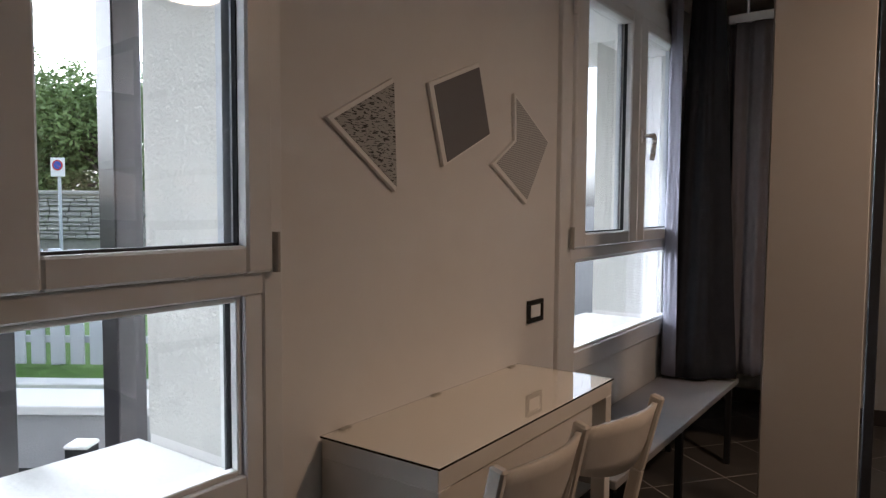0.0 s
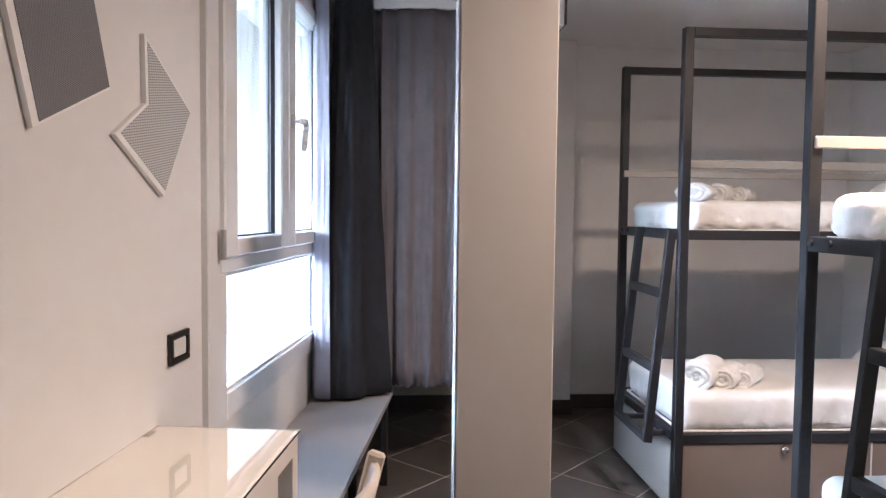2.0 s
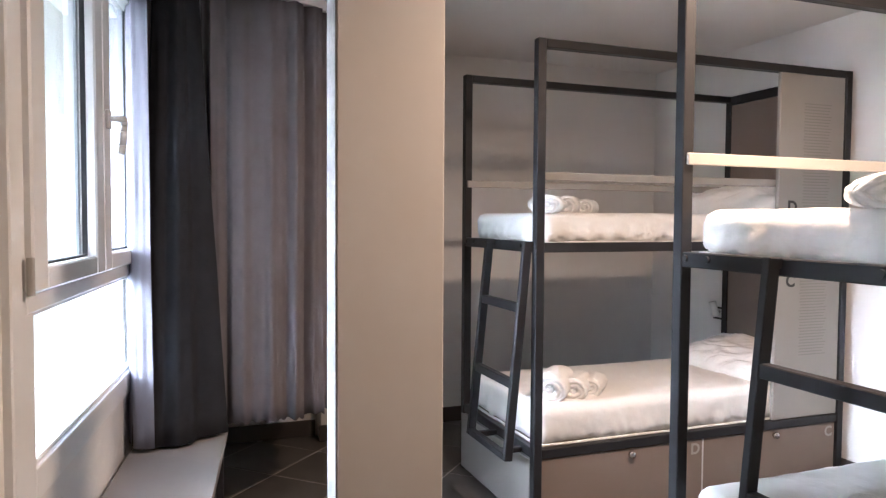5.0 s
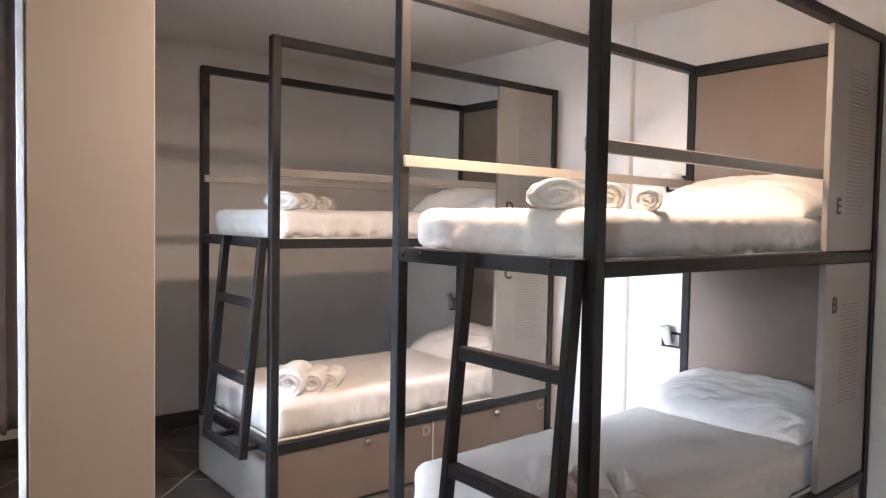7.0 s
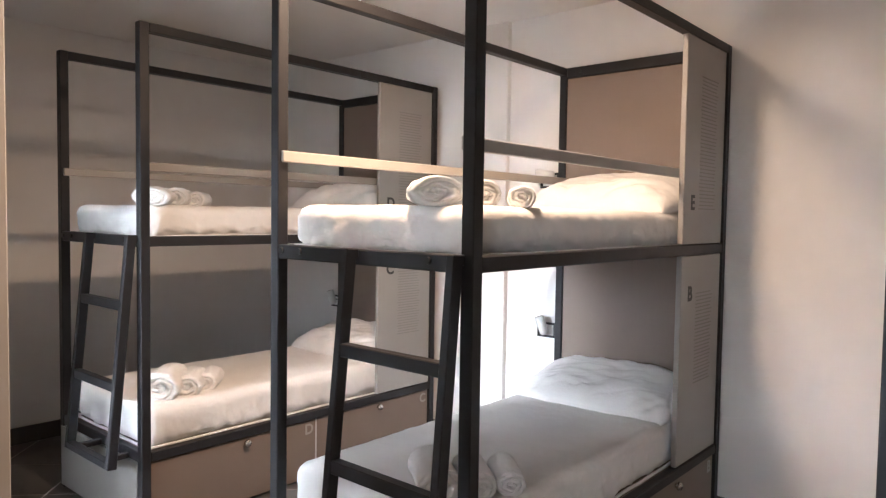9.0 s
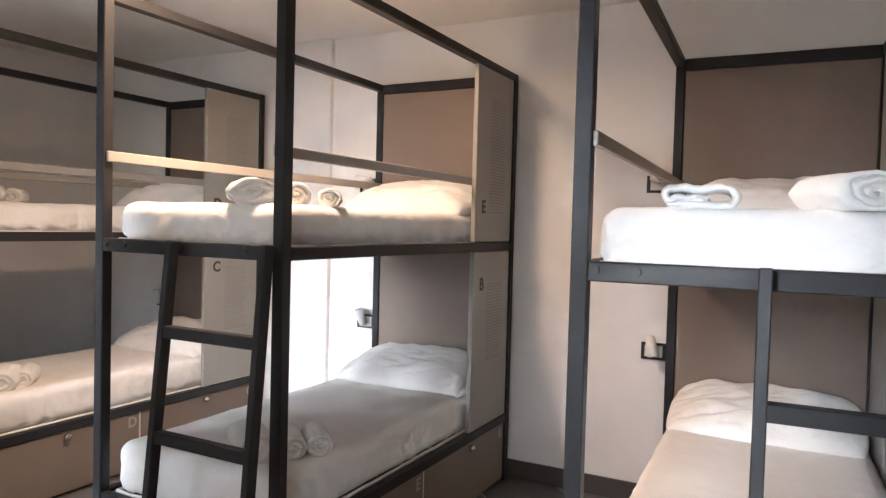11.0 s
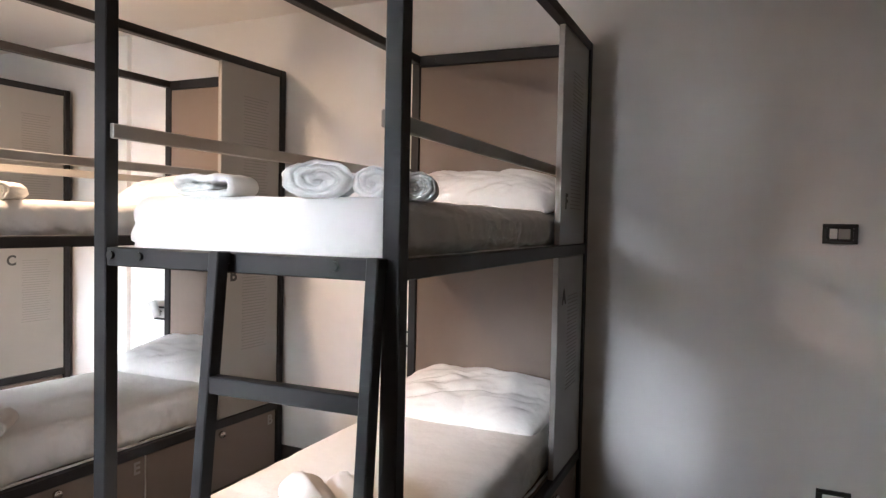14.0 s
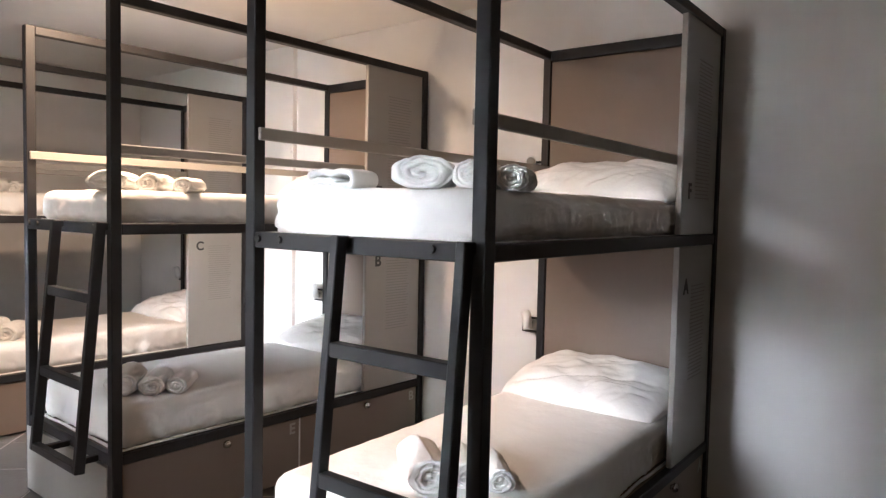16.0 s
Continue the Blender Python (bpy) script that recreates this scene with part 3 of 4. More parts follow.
# ---- bedding ----
def mattress(at, z0, z1, seed, mat, label):
    y0 = -BW / 2
    bm = soft_box_bm((XF + 0.03, y0 + 0.032, z0), (XB - 0.016, y0 + BW - 0.032, z1), 0.052, (150, 56, 12), 0.004, 9, seed, 0.016)
    ob = obj("mattress", bm, mat, True)
    ob.matrix_world = at
    # gathered hem of the fitted sheet round the foot of the mattress
    x0, x1, ya, yb = XF + 0.036, XB - 0.022, y0 + 0.038, y0 + BW - 0.038
    rim = [(x0 + (x1 - x0) * i / 80, ya) for i in range(80)] + [(x1, ya + (yb - ya) * i / 34) for i in range(34)]
    rim += [(x1 - (x1 - x0) * i / 80, yb) for i in range(80)] + [(x0, yb - (yb - ya) * i / 34) for i in range(34)]
    hem = bmesh.new()
    rings = []
    for i, (px, py) in enumerate(rim):
        nx, ny = (0, -1) if i < 80 else (1, 0) if i < 114 else (0, 1) if i < 194 else (-1, 0)
        w = 0.004 * noise.noise(Vector((px * 9 + seed, py * 9, 1.0)))
        lift = 0.005 + 0.004 * noise.noise(Vector((px * 6, py * 6 + seed, 2.0)))
        rings.append([hem.verts.new((px + nx * (w + 0.006 * math.cos(a)), py + ny * (w + 0.006 * math.cos(a)), z0 + lift + 0.007 * math.sin(a))) for a in [math.pi * k / 3 for k in range(6)]])
    for i, ring in enumerate(rings):
        after = rings[(i + 1) % len(rings)]
        for k in range(6):
            m = (k + 1) % 6
            hem.faces.new((ring[k], ring[m], after[m], after[k]))
    bmesh.ops.recalc_face_normals(hem, faces=hem.faces[:])
    part("sheet_hem", hem, mat, ob, "gathered hem of the fitted sheet", True)
    return tagged(ob, label, "mattress", "mattresses")


def pillow(at, y, z, seed, turn=0.0, fat=0.085, label="plump white cotton pillow at the bed head", x=3.47):
    bm = bmesh.new()
    nx, ny = 72, 96
    lx, ly = 0.255, 0.385
    rows = {}
    for side in (1, -1):
        for i in range(nx + 1):
            for j in range(ny + 1):
                u, v = 2 * i / nx - 1, 2 * j / ny - 1
                edge = max(0.0, (1 - u ** 4)) ** 0.5 * max(0.0, (1 - v ** 4)) ** 0.5
                pull = 1 - 0.07 * (u * u) * (v * v) ** 0.5
                n = noise.noise(Vector((u * 2.3 + seed, v * 3.1, side))) * 0.018 + noise.noise(Vector((u * 6 + seed, v * 5, side * 2))) * 0.007
                n += 0.012 * math.sin(u * 5 + v * 9 + seed) * max(0, abs(v) - 0.45)
                n -= 0.02 * max(0.0, 0.35 - abs(noise.noise(Vector((u * 1.9 + v * 2.2 + seed, v * 1.1 - u * 0.7, 4.0 + seed))) * 2.2)) ** 1.5 * (0.3 + v * v + u * u)
                for f, deep, k in ((1.1, 0.014, 0.0), (2.3, 0.006, 7.0), (5.1, 0.002, 13.0)):
                    q = noise.noise(Vector((u * f + 0.6 * v * f + seed * 3 + k, v * f * 0.55 - u * 0.5 + k, seed)))
                    n -= deep * max(0.0, 1 - abs(q) * 9) ** 1.2 * min(1.0, 0.35 + 0.8 * (u * u + v * v))
                zz = side * edge * (fat if side > 0 else fat * 0.35) + (n * edge if side > 0 else 0)
                if side > 0 or 0 < i < nx and 0 < j < ny:
                    rows[side, i, j] = bm.verts.new((u * lx * pull, v * ly * pull, zz))
                else:
                    rows[side, i, j] = rows[1, i, j]
    for side in (1, -1):
        for i in range(nx):
            for j in range(ny):
                q = [rows[side, i, j], rows[side, i + 1, j], rows[side, i + 1, j + 1], rows[side, i, j + 1]]
                bm.faces.new(q if side > 0 else q[::-1])
    ob = obj("pillow", bm, LINEN, True)
    ob.matrix_world = at @ pose(x, y, z + fat * 0.35, 0, -11, turn)
    return tagged(ob, label, "pillow", "pillows")


def towel_roll(x, y, z, r, length, turn, seed, wide=1.08, label="rolled white terry towel on the bed"):
    """A soft roll whose ends show the spiral of the cloth."""
    bm = bmesh.new()
    na, nr, nl, turns = 80, 24, 12, 2.6

    def shape(a, rho, v):
        lump = 1 + 0.1 * noise.noise(Vector((math.cos(a) * 1.6 + seed, math.sin(a) * 1.6, v * 1.5))) + 0.02 * noise.noise(Vector((math.cos(a) * 5, math.sin(a) * 5 + seed, v * 6)))
        step = 0.07 * (a / (2 * math.pi) - 0.5)
        rr = r * rho * (lump + step * rho)
        yy, zz = math.cos(a + seed) * rr * wide, math.sin(a + seed) * rr * 0.9
        return yy, max(zz, -0.8 * r)

    def depth(a, rho, side):
        bend = 0.3 * noise.noise(Vector((math.cos(a) * rho * 2.2 + seed, math.sin(a) * rho * 2.2, side * 3.0)))
        p = (rho * turns - a / (2 * math.pi) + bend) % 1.0
        layer = abs(2 * p - 1) ** 3
        uneven = 0.05 * length * noise.noise(Vector((rho * 2.5 + side, a * 0.4, seed)))
        rim = 0.1 * r * max(0.0, rho - 0.86) / 0.14
        return 0.15 * r * layer + rim + uneven + 0.08 * r * (1 - rho)

    tube = []
    for j in range(nl + 1):
        v = 2 * j / nl - 1
        side = 1 if v > 0 else -1
        row = []
        for i in range(na):
            a = 2 * math.pi * i / na
            yy, zz = shape(a, 1.0, v)
            d = depth(a, 1.0, side) * max(0.0, abs(v) * 4 - 3)
            row.append(bm.verts.new((v * length / 2 - side * d, yy, zz)))
        tube.append(row)
    for A, B in zip(tube, tube[1:]):
        for i in range(na):
            k = (i + 1) % na
            bm.faces.new((A[i], A[k], B[k], B[i]))
    for side, outer in ((-1, tube[0]), (1, tube[-1])):
        last = outer
        for q in range(nr - 1, 0, -1):
            rho = q / nr
            row = []
            for i in range(na):
                a = 2 * math.pi * i / na
                yy, zz = shape(a, rho, side)
                row.append(bm.verts.new((side * (length / 2 - depth(a, rho, side)), yy, zz)))
            for i in range(na):
                k = (i + 1) % na
                f = (last[i], last[k], row[k], row[i])
                bm.faces.new(f if side > 0 else f[::-1])
            last = row
        bm.faces.new(last if side > 0 else last[::-1])
    bmesh.ops.recalc_face_normals(bm, faces=bm.faces[:])
    ob = obj("rolled_towel", bm, TERRY, True)
    ob.matrix_world = pose(x, y, z + r * 0.8, 0, 0, turn)
    return tagged(ob, label, "towel", "rolled towels")


UM, LM = UPZ + 0.013, LOZ + 0.013
UT, LT = 1.436, 0.548
for i, (at, up, low) in enumerate(BEDS):
    mattress(at, UM, UT, 3.1 + i, SHEET, "upper mattress with a taut white fitted sheet")
    mattress(at, LM, LT, 8.7 + i, SHEET, "lower mattress with a white fitted sheet")
    pillow(at, -0.01, UT - 0.004, 1.3 + i * 2.1, (2, -2, 3)[i], 0.128)
    pillow(at, 0.0, LT - 0.004, 5.9 + i * 1.7, (-3, 2, 1)[i], 0.108)

# rolled towels, bed by bed
for x, y, z, r, l, turn in (
    (2.03, 2.95, UT, 0.05, 0.2, 45), (2.18, 2.885, UT, 0.047, 0.18, 40), (2.31, 2.835, UT, 0.04, 0.16, 36),
    (2.05, 1.2, UT, 0.051, 0.19, 32), (2.12, 1.07, UT, 0.045, 0.2, 18), (2.2, 1.01, UT, 0.041, 0.17, 24),
    (2.02, 4.63, UT, 0.05, 0.22, 50), (2.14, 4.65, UT, 0.05, 0.2, 52), (2.26, 4.68, UT, 0.042, 0.18, 48),
    (2.09, 4.68, LT, 0.078, 0.25, 48), (2.21, 4.67, LT, 0.06, 0.22, 50), (2.32, 4.69, LT, 0.05, 0.19, 47),
    (2.1, 3.0, LT, 0.062, 0.24, 52), (2.2, 2.92, LT, 0.05, 0.22, 50), (2.29, 2.86, LT, 0.043, 0.2, 46),
    (2.22, 1.34, LT, 0.062, 0.24, 52), (2.32, 1.27, LT, 0.05, 0.22, 50), (2.36, 1.17, LT, 0.043, 0.2, 46),
):
    towel_roll(x, y, z - 0.003, r, l, turn, x * 3 + y, 1.65 if r > 0.0495 and z == UT and x < 2.1 else 1.08)


FLAT_PATH = [(0.075 - 0.006 * i, 0.011) for i in range(23)]
FLAT_PATH += [(-0.06 - 0.019 * math.sin(a), 0.03 - 0.019 * math.cos(a)) for a in [math.pi * k / 10 for k in range(11)]]
FLAT_PATH += [(-0.054 + 0.006 * i, 0.049 + 0.003 * math.sin(i * 0.5)) for i in range(20)]
FLAT_PATH += [(0.066 + 0.014 * math.sin(a), 0.036 + 0.014 * math.cos(a)) for a in [math.pi * k / 8 for k in range(9)]]
FLAT_PATH += [(0.058 - 0.006 * i, 0.026 + 0.002 * math.sin(i)) for i in range(14)]


def cloth_towel(name, path, depth, th, x, y, z, turn, seed, label):
    """One strip of terry cloth laid along a path, with soft lips."""
    bm = bmesh.new()
    rows = []
    for i, (py, pz) in enumerate(path):
        q0, q1 = path[max(i - 1, 0)], path[min(i + 1, len(path) - 1)]
        n = Vector((-(q1[1] - q0[1]), q1[0] - q0[0])).normalized()
        thin = min(1.0, 0.35 + 0.3 * min(i, len(path) - 1 - i))
        row = []
        for sx in (1, -1):
            for j in range(9) if sx > 0 else range(8, -1, -1):
                v = 2 * j / 8 - 1
                lip = 0.45 if abs(v) == 1 else 1.0
                t = th * thin * lip * sx + 0.0026 * noise.noise(Vector((i * 0.35, v * 2.5, 1.7 + seed)))
                px = v * depth / 2 + 0.011 * noise.noise(Vector((i * 0.17, v, 5.0 + seed)))
                row.append(bm.verts.new((px, py + n.x * t, max(pz + n.y * t, 0.0))))
        rows.append(row)
    for A, B in zip(rows, rows[1:]):
        for k in range(len(A)):
            m = (k + 1) % len(A)
            bm.faces.new((A[k], A[m], B[m], B[k]))
    bm.faces.new(rows[0])
    bm.faces.new(rows[-1][::-1])
    bmesh.ops.recalc_face_normals(bm, faces=bm.faces[:])
    ob = obj(name, bm, TERRY, True)
    ob.matrix_world = pose(x, y, z, 0, 0, turn)
    tagged(ob, label, "towel")


cloth_towel("folded_towel", FLAT_PATH, 0.125, 0.0095, 2.03, 1.512, UT - 0.004, 8, 0.0, "small white terry towel folded flat on the upper mattress")


# ---- wall fittings ----
def reading_lamp(y, z, turn):
    la = thing("reading_lamp", "small white swivel spot above a black framed socket", "lamp", "reading lamps", at=pose(EAST, y, z))
    fr = bmesh.new()
    for lo, hi in (((-0.012, -0.06, -0.042), (-0.001, 0.06, -0.03)), ((-0.012, -0.06, 0.03), (-0.001, 0.06, 0.042)), ((-0.012, -0.06, -0.03), (-0.001, -0.044, 0.03)), ((-0.012, 0.044, -0.03), (-0.001, 0.06, 0.03))):
        box_bm(lo, hi, 0.002, bm=fr)
    part("cover_frame", fr, BLACKPL, la, "black cover frame")
    part("insert", box_bm((-0.008, -0.0435, -0.0295), (-0.002, 0.0435, 0.0295), 0.001), WHITEPL, la)
    arm = cyl_bm((-0.008, 0.0, 0.01), (-0.055, 0.0, 0.03), 0.007, n=10)
    part("arm", arm, CHROME, la, "short chrome arm", True)
    aim = Vector(turn).normalized()
    p = Vector((-0.058, 0.0, 0.03))
    hd = cyl_bm(p - aim * 0.045, p + aim * 0.05, 0.024, 0.027, n=24)
    cyl_bm(p - aim * 0.045, p - aim * 0.051, 0.021, 0.017, n=24, bm=hd)
    h = part("head", hd, WHITEPL, la, "white cylindrical lamp head", True)
    for f in h.data.polygons:
        f.use_smooth = len(f.vertices) == 4
    part("lens", cyl_bm(p + aim * 0.0505, p + aim * 0.052, 0.022, n=24), GUARD, h, "dull lamp lens, switched off")
    return la


for y, low_aim, high_aim in ((1.94, (-0.12, -0.25, -1), (-0.86, -0.5, 0.05)), (3.66, (-0.2, 0.3, 1), (-0.5, 0.86, 0.1)), (5.44, (-0.2, 0.2, 1), (-0.6, 0.8, 0.0))):
    reading_lamp(y, 0.782, low_aim)
    reading_lamp(y, 1.61, high_aim)


def cover_plate(name, at, w, h, inner, label, category):
    pl = thing(name, label, category, at=at)
    fr = bmesh.new()
    t = 0.016
    for lo, hi in (((-0.012, -w / 2, -h / 2), (-0.0005, w / 2, -h / 2 + t)), ((-0.012, -w / 2, h / 2 - t), (-0.0005, w / 2, h / 2)), ((-0.012, -w / 2, -h / 2 + t), (-0.0005, -w / 2 + t, h / 2 - t)), ((-0.012, w / 2 - t, -h / 2 + t), (-0.0005, w / 2, h / 2 - t))):
        box_bm(lo, hi, 0.002, bm=fr)
    part("cover_frame", fr, BLACKPL, pl, "glossy black cover frame")
    part("back_plate", box_bm((-0.006, -w / 2 + t, -h / 2 + t), (-0.001, w / 2 - t, h / 2 - t)), BLACKPL, pl)
    for a, b, mat in inner:
        part("rocker", box_bm((-0.011, a, -h / 2 + t + 0.003), (-0.0062, b, h / 2 - t - 0.003), 0.002), mat, pl, "switch rocker")
    return pl


cover_plate("light_switch", pose(EAST, -0.006, 1.37), 0.122, 0.078, ((-0.035, 0.006, GUARD), (0.009, 0.036, WHITEPL)), "black framed light switch on the bare wall", "switch")
so = cover_plate("wall_socket", pose(EAST, -0.02, 0.318), 0.122, 0.078, ((-0.038, 0.038, WHITEPL),), "black framed white wall socket near the floor", "socket")
for k in (-0.018, 0.0, 0.018):
    part("socket_hole", cyl_bm((-0.0118, k, 0), (-0.0108, k, 0), 0.0035, n=10), BLACKPL, so)
cover_plate("light_switch", WEST @ pose(0, 0.034, 0.992, 0, 0, 180), 0.12, 0.085, ((-0.036, 0.038, WHITEPL),), "black framed white switch above the desk", "switch")

# ---- wall art ----
ART = (
    ("triangular_wall_panel", "white triangular wall panel with black ink strokes", ART_STROKE, ((-1.078, 1.605), (-0.826, 1.736), (-0.812, 1.428))),
    ("square_wall_panel", "tilted square wall panel with dark grey weave", ART_GREY, ((-0.661, 1.748), (-0.394, 1.85), (-0.318, 1.624), (-0.583, 1.508))),
    ("angular_wall_panel", "angular notched wall panel with light grey ribs", ART_LIGHT, ((-0.158, 1.784), (0.108, 1.637), (-0.062, 1.398), (-0.3, 1.53), (-0.152, 1.62))),
)
for name, label, mat, pts in ART:
    t = thing(name, label, "wall art", "geometric wall panels", at=WEST)
    cs, cz = sum(p[0] for p in pts) / len(pts), sum(p[1] for p in pts) / len(pts)
    part("body", prism_bm(pts, 0.001, 0.013), ART_FRAME, t, "white panel edge")
    k = 0.92
    inner = [(cs + (s - cs) * k + 0.01, cz + (z - cz) * k) for s, z in pts]
    part("face", prism_bm(inner, 0.0132, 0.0145), mat, t)

# ---- desk, bench, chairs ----
dk = thing("desk", "white lacquered desk with a glass top", "desk", at=WEST)
D0, D1, DS0, DS1, DZ = 0.006, 0.368, -1.095, -0.095, 0.806
part("side_panel", box_bm((D0, DS0, 0), (D1, DS0 + 0.05, DZ - 0.05), 0.002), DESKW, dk)
part("top", box_bm((D0, DS0, DZ - 0.05), (D1, DS1, DZ), 0.002), DESKW, dk)
part("leg", box_bm((D1 - 0.05, DS1 - 0.045, 0), (D1, DS1, DZ - 0.05), 0.002), DESKW, dk)
part("leg", box_bm((D0, DS1 - 0.045, 0), (D0 + 0.05, DS1, DZ - 0.05), 0.002), DESKW, dk)
part("drawer", box_bm((D0 + 0.02, DS0 + 0.052, DZ - 0.175), (D1 - 0.012, DS1 - 0.13, DZ - 0.056), 0.003), DESKW, dk, "wide desk drawer")
gt = part("glass_top", box_bm((D0 - 0.002, DS0 - 0.004, DZ + 0.0005), (D1 + 0.006, DS1 + 0.004, DZ + 0.0065), 0.001), GLASS, dk, "clear glass desk top")
gt.visible_shadow = False
for s in (-1.02, -0.62, -0.16):
    part("glass_clip", box_bm((D0 + 0.002, s - 0.018, DZ + 0.007), (D0 + 0.018, s + 0.018, DZ + 0.01), 0.001), GUARD, dk, "small metal clip")

be = thing("bench", "grey laminate bench on slim dark legs under the window", "bench", at=WEST)
part("bench_top", box_bm((0.02, -0.085, 0.425), (0.387, 1.70, 0.455), 0.003), BENCH, be)
for s in (0.05, 0.72, 1.60):
    part("leg", box_bm((0.345, s - 0.015, 0), (0.375, s + 0.015, 0.424), 0.002), METAL, be)
    part("leg", box_bm((0.03, s - 0.015, 0), (0.06, s + 0.015, 0.424), 0.002), METAL, be)
    part("cross_bar", box_bm((0.061, s - 0.015, 0.395), (0.344, s + 0.015, 0.423), 0.002), METAL, be)


def chair(at):
    """Small wooden chair with a curved back board; the seat looks along -x."""
    ch = thing("dining_chair", "cream painted wooden chair pushed under the desk", "chair", "chairs at the desk", at=at)
    w = 0.19
    for s in (-1, 1):
        leg = bmesh.new()
        pts = [(0.02, s * (w - 0.02), 0.0), (-0.01, s * (w - 0.018), 0.30), (0.0, s * (w - 0.016), 0.46), (0.03, s * (w - 0.008), 0.62), (0.085, s * w, 0.845)]
        for p, q in zip(pts, pts[1:]):
            b = bar_bm(p, Vector(q) + (Vector(q) - Vector(p)).normalized() * 0.004, 0.026, 0.038, 0.006)
            join(leg, b)
        part("back_post", leg, CHAIRW, ch)
        part("front_leg", bar_bm((-0.36, s * (w - 0.025), 0), (-0.36, s * (w - 0.025), 0.425), 0.034, 0.034, 0.006), CHAIRW, ch)
        part("side_rail", box_bm((-0.345, s * (w - 0.025) - 0.011, 0.375), (-0.02, s * (w - 0.025) + 0.011, 0.424), 0.004), CHAIRW, ch)
    back = bmesh.new()
    n = 14
    grid = []
    for i in range(n + 1):
        u = 2 * i / n - 1
        col = []
        for z, dx in ((0.675, 0.04), (0.72, 0.052), (0.80, 0.073), (0.838 - 0.012 * u * u + 0.004, 0.083)):
            bow = 0.045 * (1 - u * u)
            zz = z + (0.03 * (u * u) if z < 0.7 else 0)
            col.append([back.verts.new((dx + bow + o, u * (w - 0.012), zz)) for o in (-0.009, 0.009)])
        grid.append(col)
    for A, B in zip(grid, grid[1:]):
        for k in range(3):
            back.faces.new((A[k][0], B[k][0], B[k + 1][0], A[k + 1][0]))
            back.faces.new((A[k][1], A[k + 1][1], B[k + 1][1], B[k][1]))
        back.faces.new((A[3][0], B[3][0], B[3][1], A[3][1]))
        back.faces.new((A[0][0], A[0][1], B[0][1], B[0][0]))
    for col in (grid[0], grid[-1]):
        for k in range(3):
            back.faces.new((col[k][0], col[k + 1][0], col[k + 1][1], col[k][1]))
    bmesh.ops.recalc_face_normals(back, faces=back.faces[:])
    part("back_board", back, CHAIRW, ch, "curved wooden back board", True)
    part("seat", soft_box_bm((-0.39, -w + 0.004, 0.425), (0.02, w - 0.004, 0.452), 0.012, (12, 12, 4), 0.0), CHAIRW, ch, smooth=True)
    part("front_rail", box_bm((-0.37, -w + 0.044, 0.375), (-0.35, w - 0.044, 0.424), 0.004), CHAIRW, ch)
    return ch


first = chair(pose(0.425, 2.735, 0, 0, 0, -SKEW - 10))
copy_thing(first, pose(0.335, 2.36, 0, 0, 0, -SKEW - 2))


# ---- curtains ----
def smooth_path(pts, n):
    out = []
    P = [Vector(p) for p in pts]
    P = [2 * P[0] - P[1]] + P + [2 * P[-1] - P[-2]]
    for i in range(1, len(P) - 2):
        for k in range(n):
            t = k / n
            a, b, c, d = P[i - 1], P[i], P[i + 1], P[i + 2]
            out.append(0.5 * ((2 * b) + (c - a) * t + (2 * a - 5 * b + 4 * c - d) * t * t + (3 * b - 3 * c + d - a) * t * t * t))
    out.append(P[-2])
    return out


def curtain(name, path, z0, z1, folds, amp, mat, label, gather=0.0, seed=0.0, scallop=0.0):
    pts = smooth_path(path, 60)
    bm = bmesh.new()
    rows = 22
    cols = []
    for i, p in enumerate(pts):
        u = i / (len(pts) - 1)
        q = pts[min(i + 1, len(pts) - 1)] - pts[max(i - 1, 0)]
        nrm = Vector((-q.y, q.x)).normalized()
        col = []
        for k in range(rows + 1):
            v = k / rows
            ph = u * folds * 2 * math.pi + 0.8 * math.sin(u * 7 + seed)
            a = amp * (0.75 + 0.35 * math.sin(u * 11 + seed)) * (0.7 + 0.3 * v)
            off = a * math.sin(ph) + a * 0.35 * math.sin(2.3 * ph + seed + v) + 0.006 * noise.noise(Vector((u * 8, v * 4, seed)))
            c = pts[0].lerp(pts[-1], 0.5)
            g = p.lerp(c, gather * (1 - v))
            z = z0 + (z1 - z0) * (1 - v)
            if k == rows:
                z += scallop * math.sin(ph * 3)
            col.append(bm.verts.new((g.x + nrm.x * off, g.y + nrm.y * off, z)))
        cols.append(col)
    for A, B in zip(cols, cols[1:]):
        for k in range(rows):
            bm.faces.new((A[k], A[k + 1], B[k + 1], B[k]))
    ob = obj(name, bm, mat, True)
    md = ob.modifiers.new("cloth", "SOLIDIFY")
    md.thickness = 0.003
    return tagged(ob, label, "curtain")


curtain("window_curtain", ((0.185, 4.93), (0.23, 4.77), (0.30, 4.72), (0.42, 4.76), (0.575, 4.86)), 0.47, CEILING - 0.02, 2.6, 0.02, DRAPE, "heavy charcoal window curtain gathered beside the window", 0.58, 0.4)
lining = curtain("lining", ((0.175, 4.91), (0.19, 4.81), (0.225, 4.73), (0.285, 4.697)), 0.475, CEILING - 0.02, 1.2, 0.008, LINING, "dull lavender curtain lining", 0.2, 1.1)
lining.parent = bpy.data.objects["window_curtain"]
del lining["category"]
ARC = ((0.48, 4.93), (0.60, 4.90), (0.77, 4.885), (0.93, 4.92), (1.06, 5.04), (1.13, 5.25), (1.15, 5.6), (1.15, 6.0))
curtain("bay_curtain", ARC, 0.49, 2.365, 10, 0.029, CURTAIN, "mauve-grey curtain hanging from a curved white rail", 0.0, 2.2, 0.006)
pts = smooth_path(ARC, 10)
bm = bmesh.new()
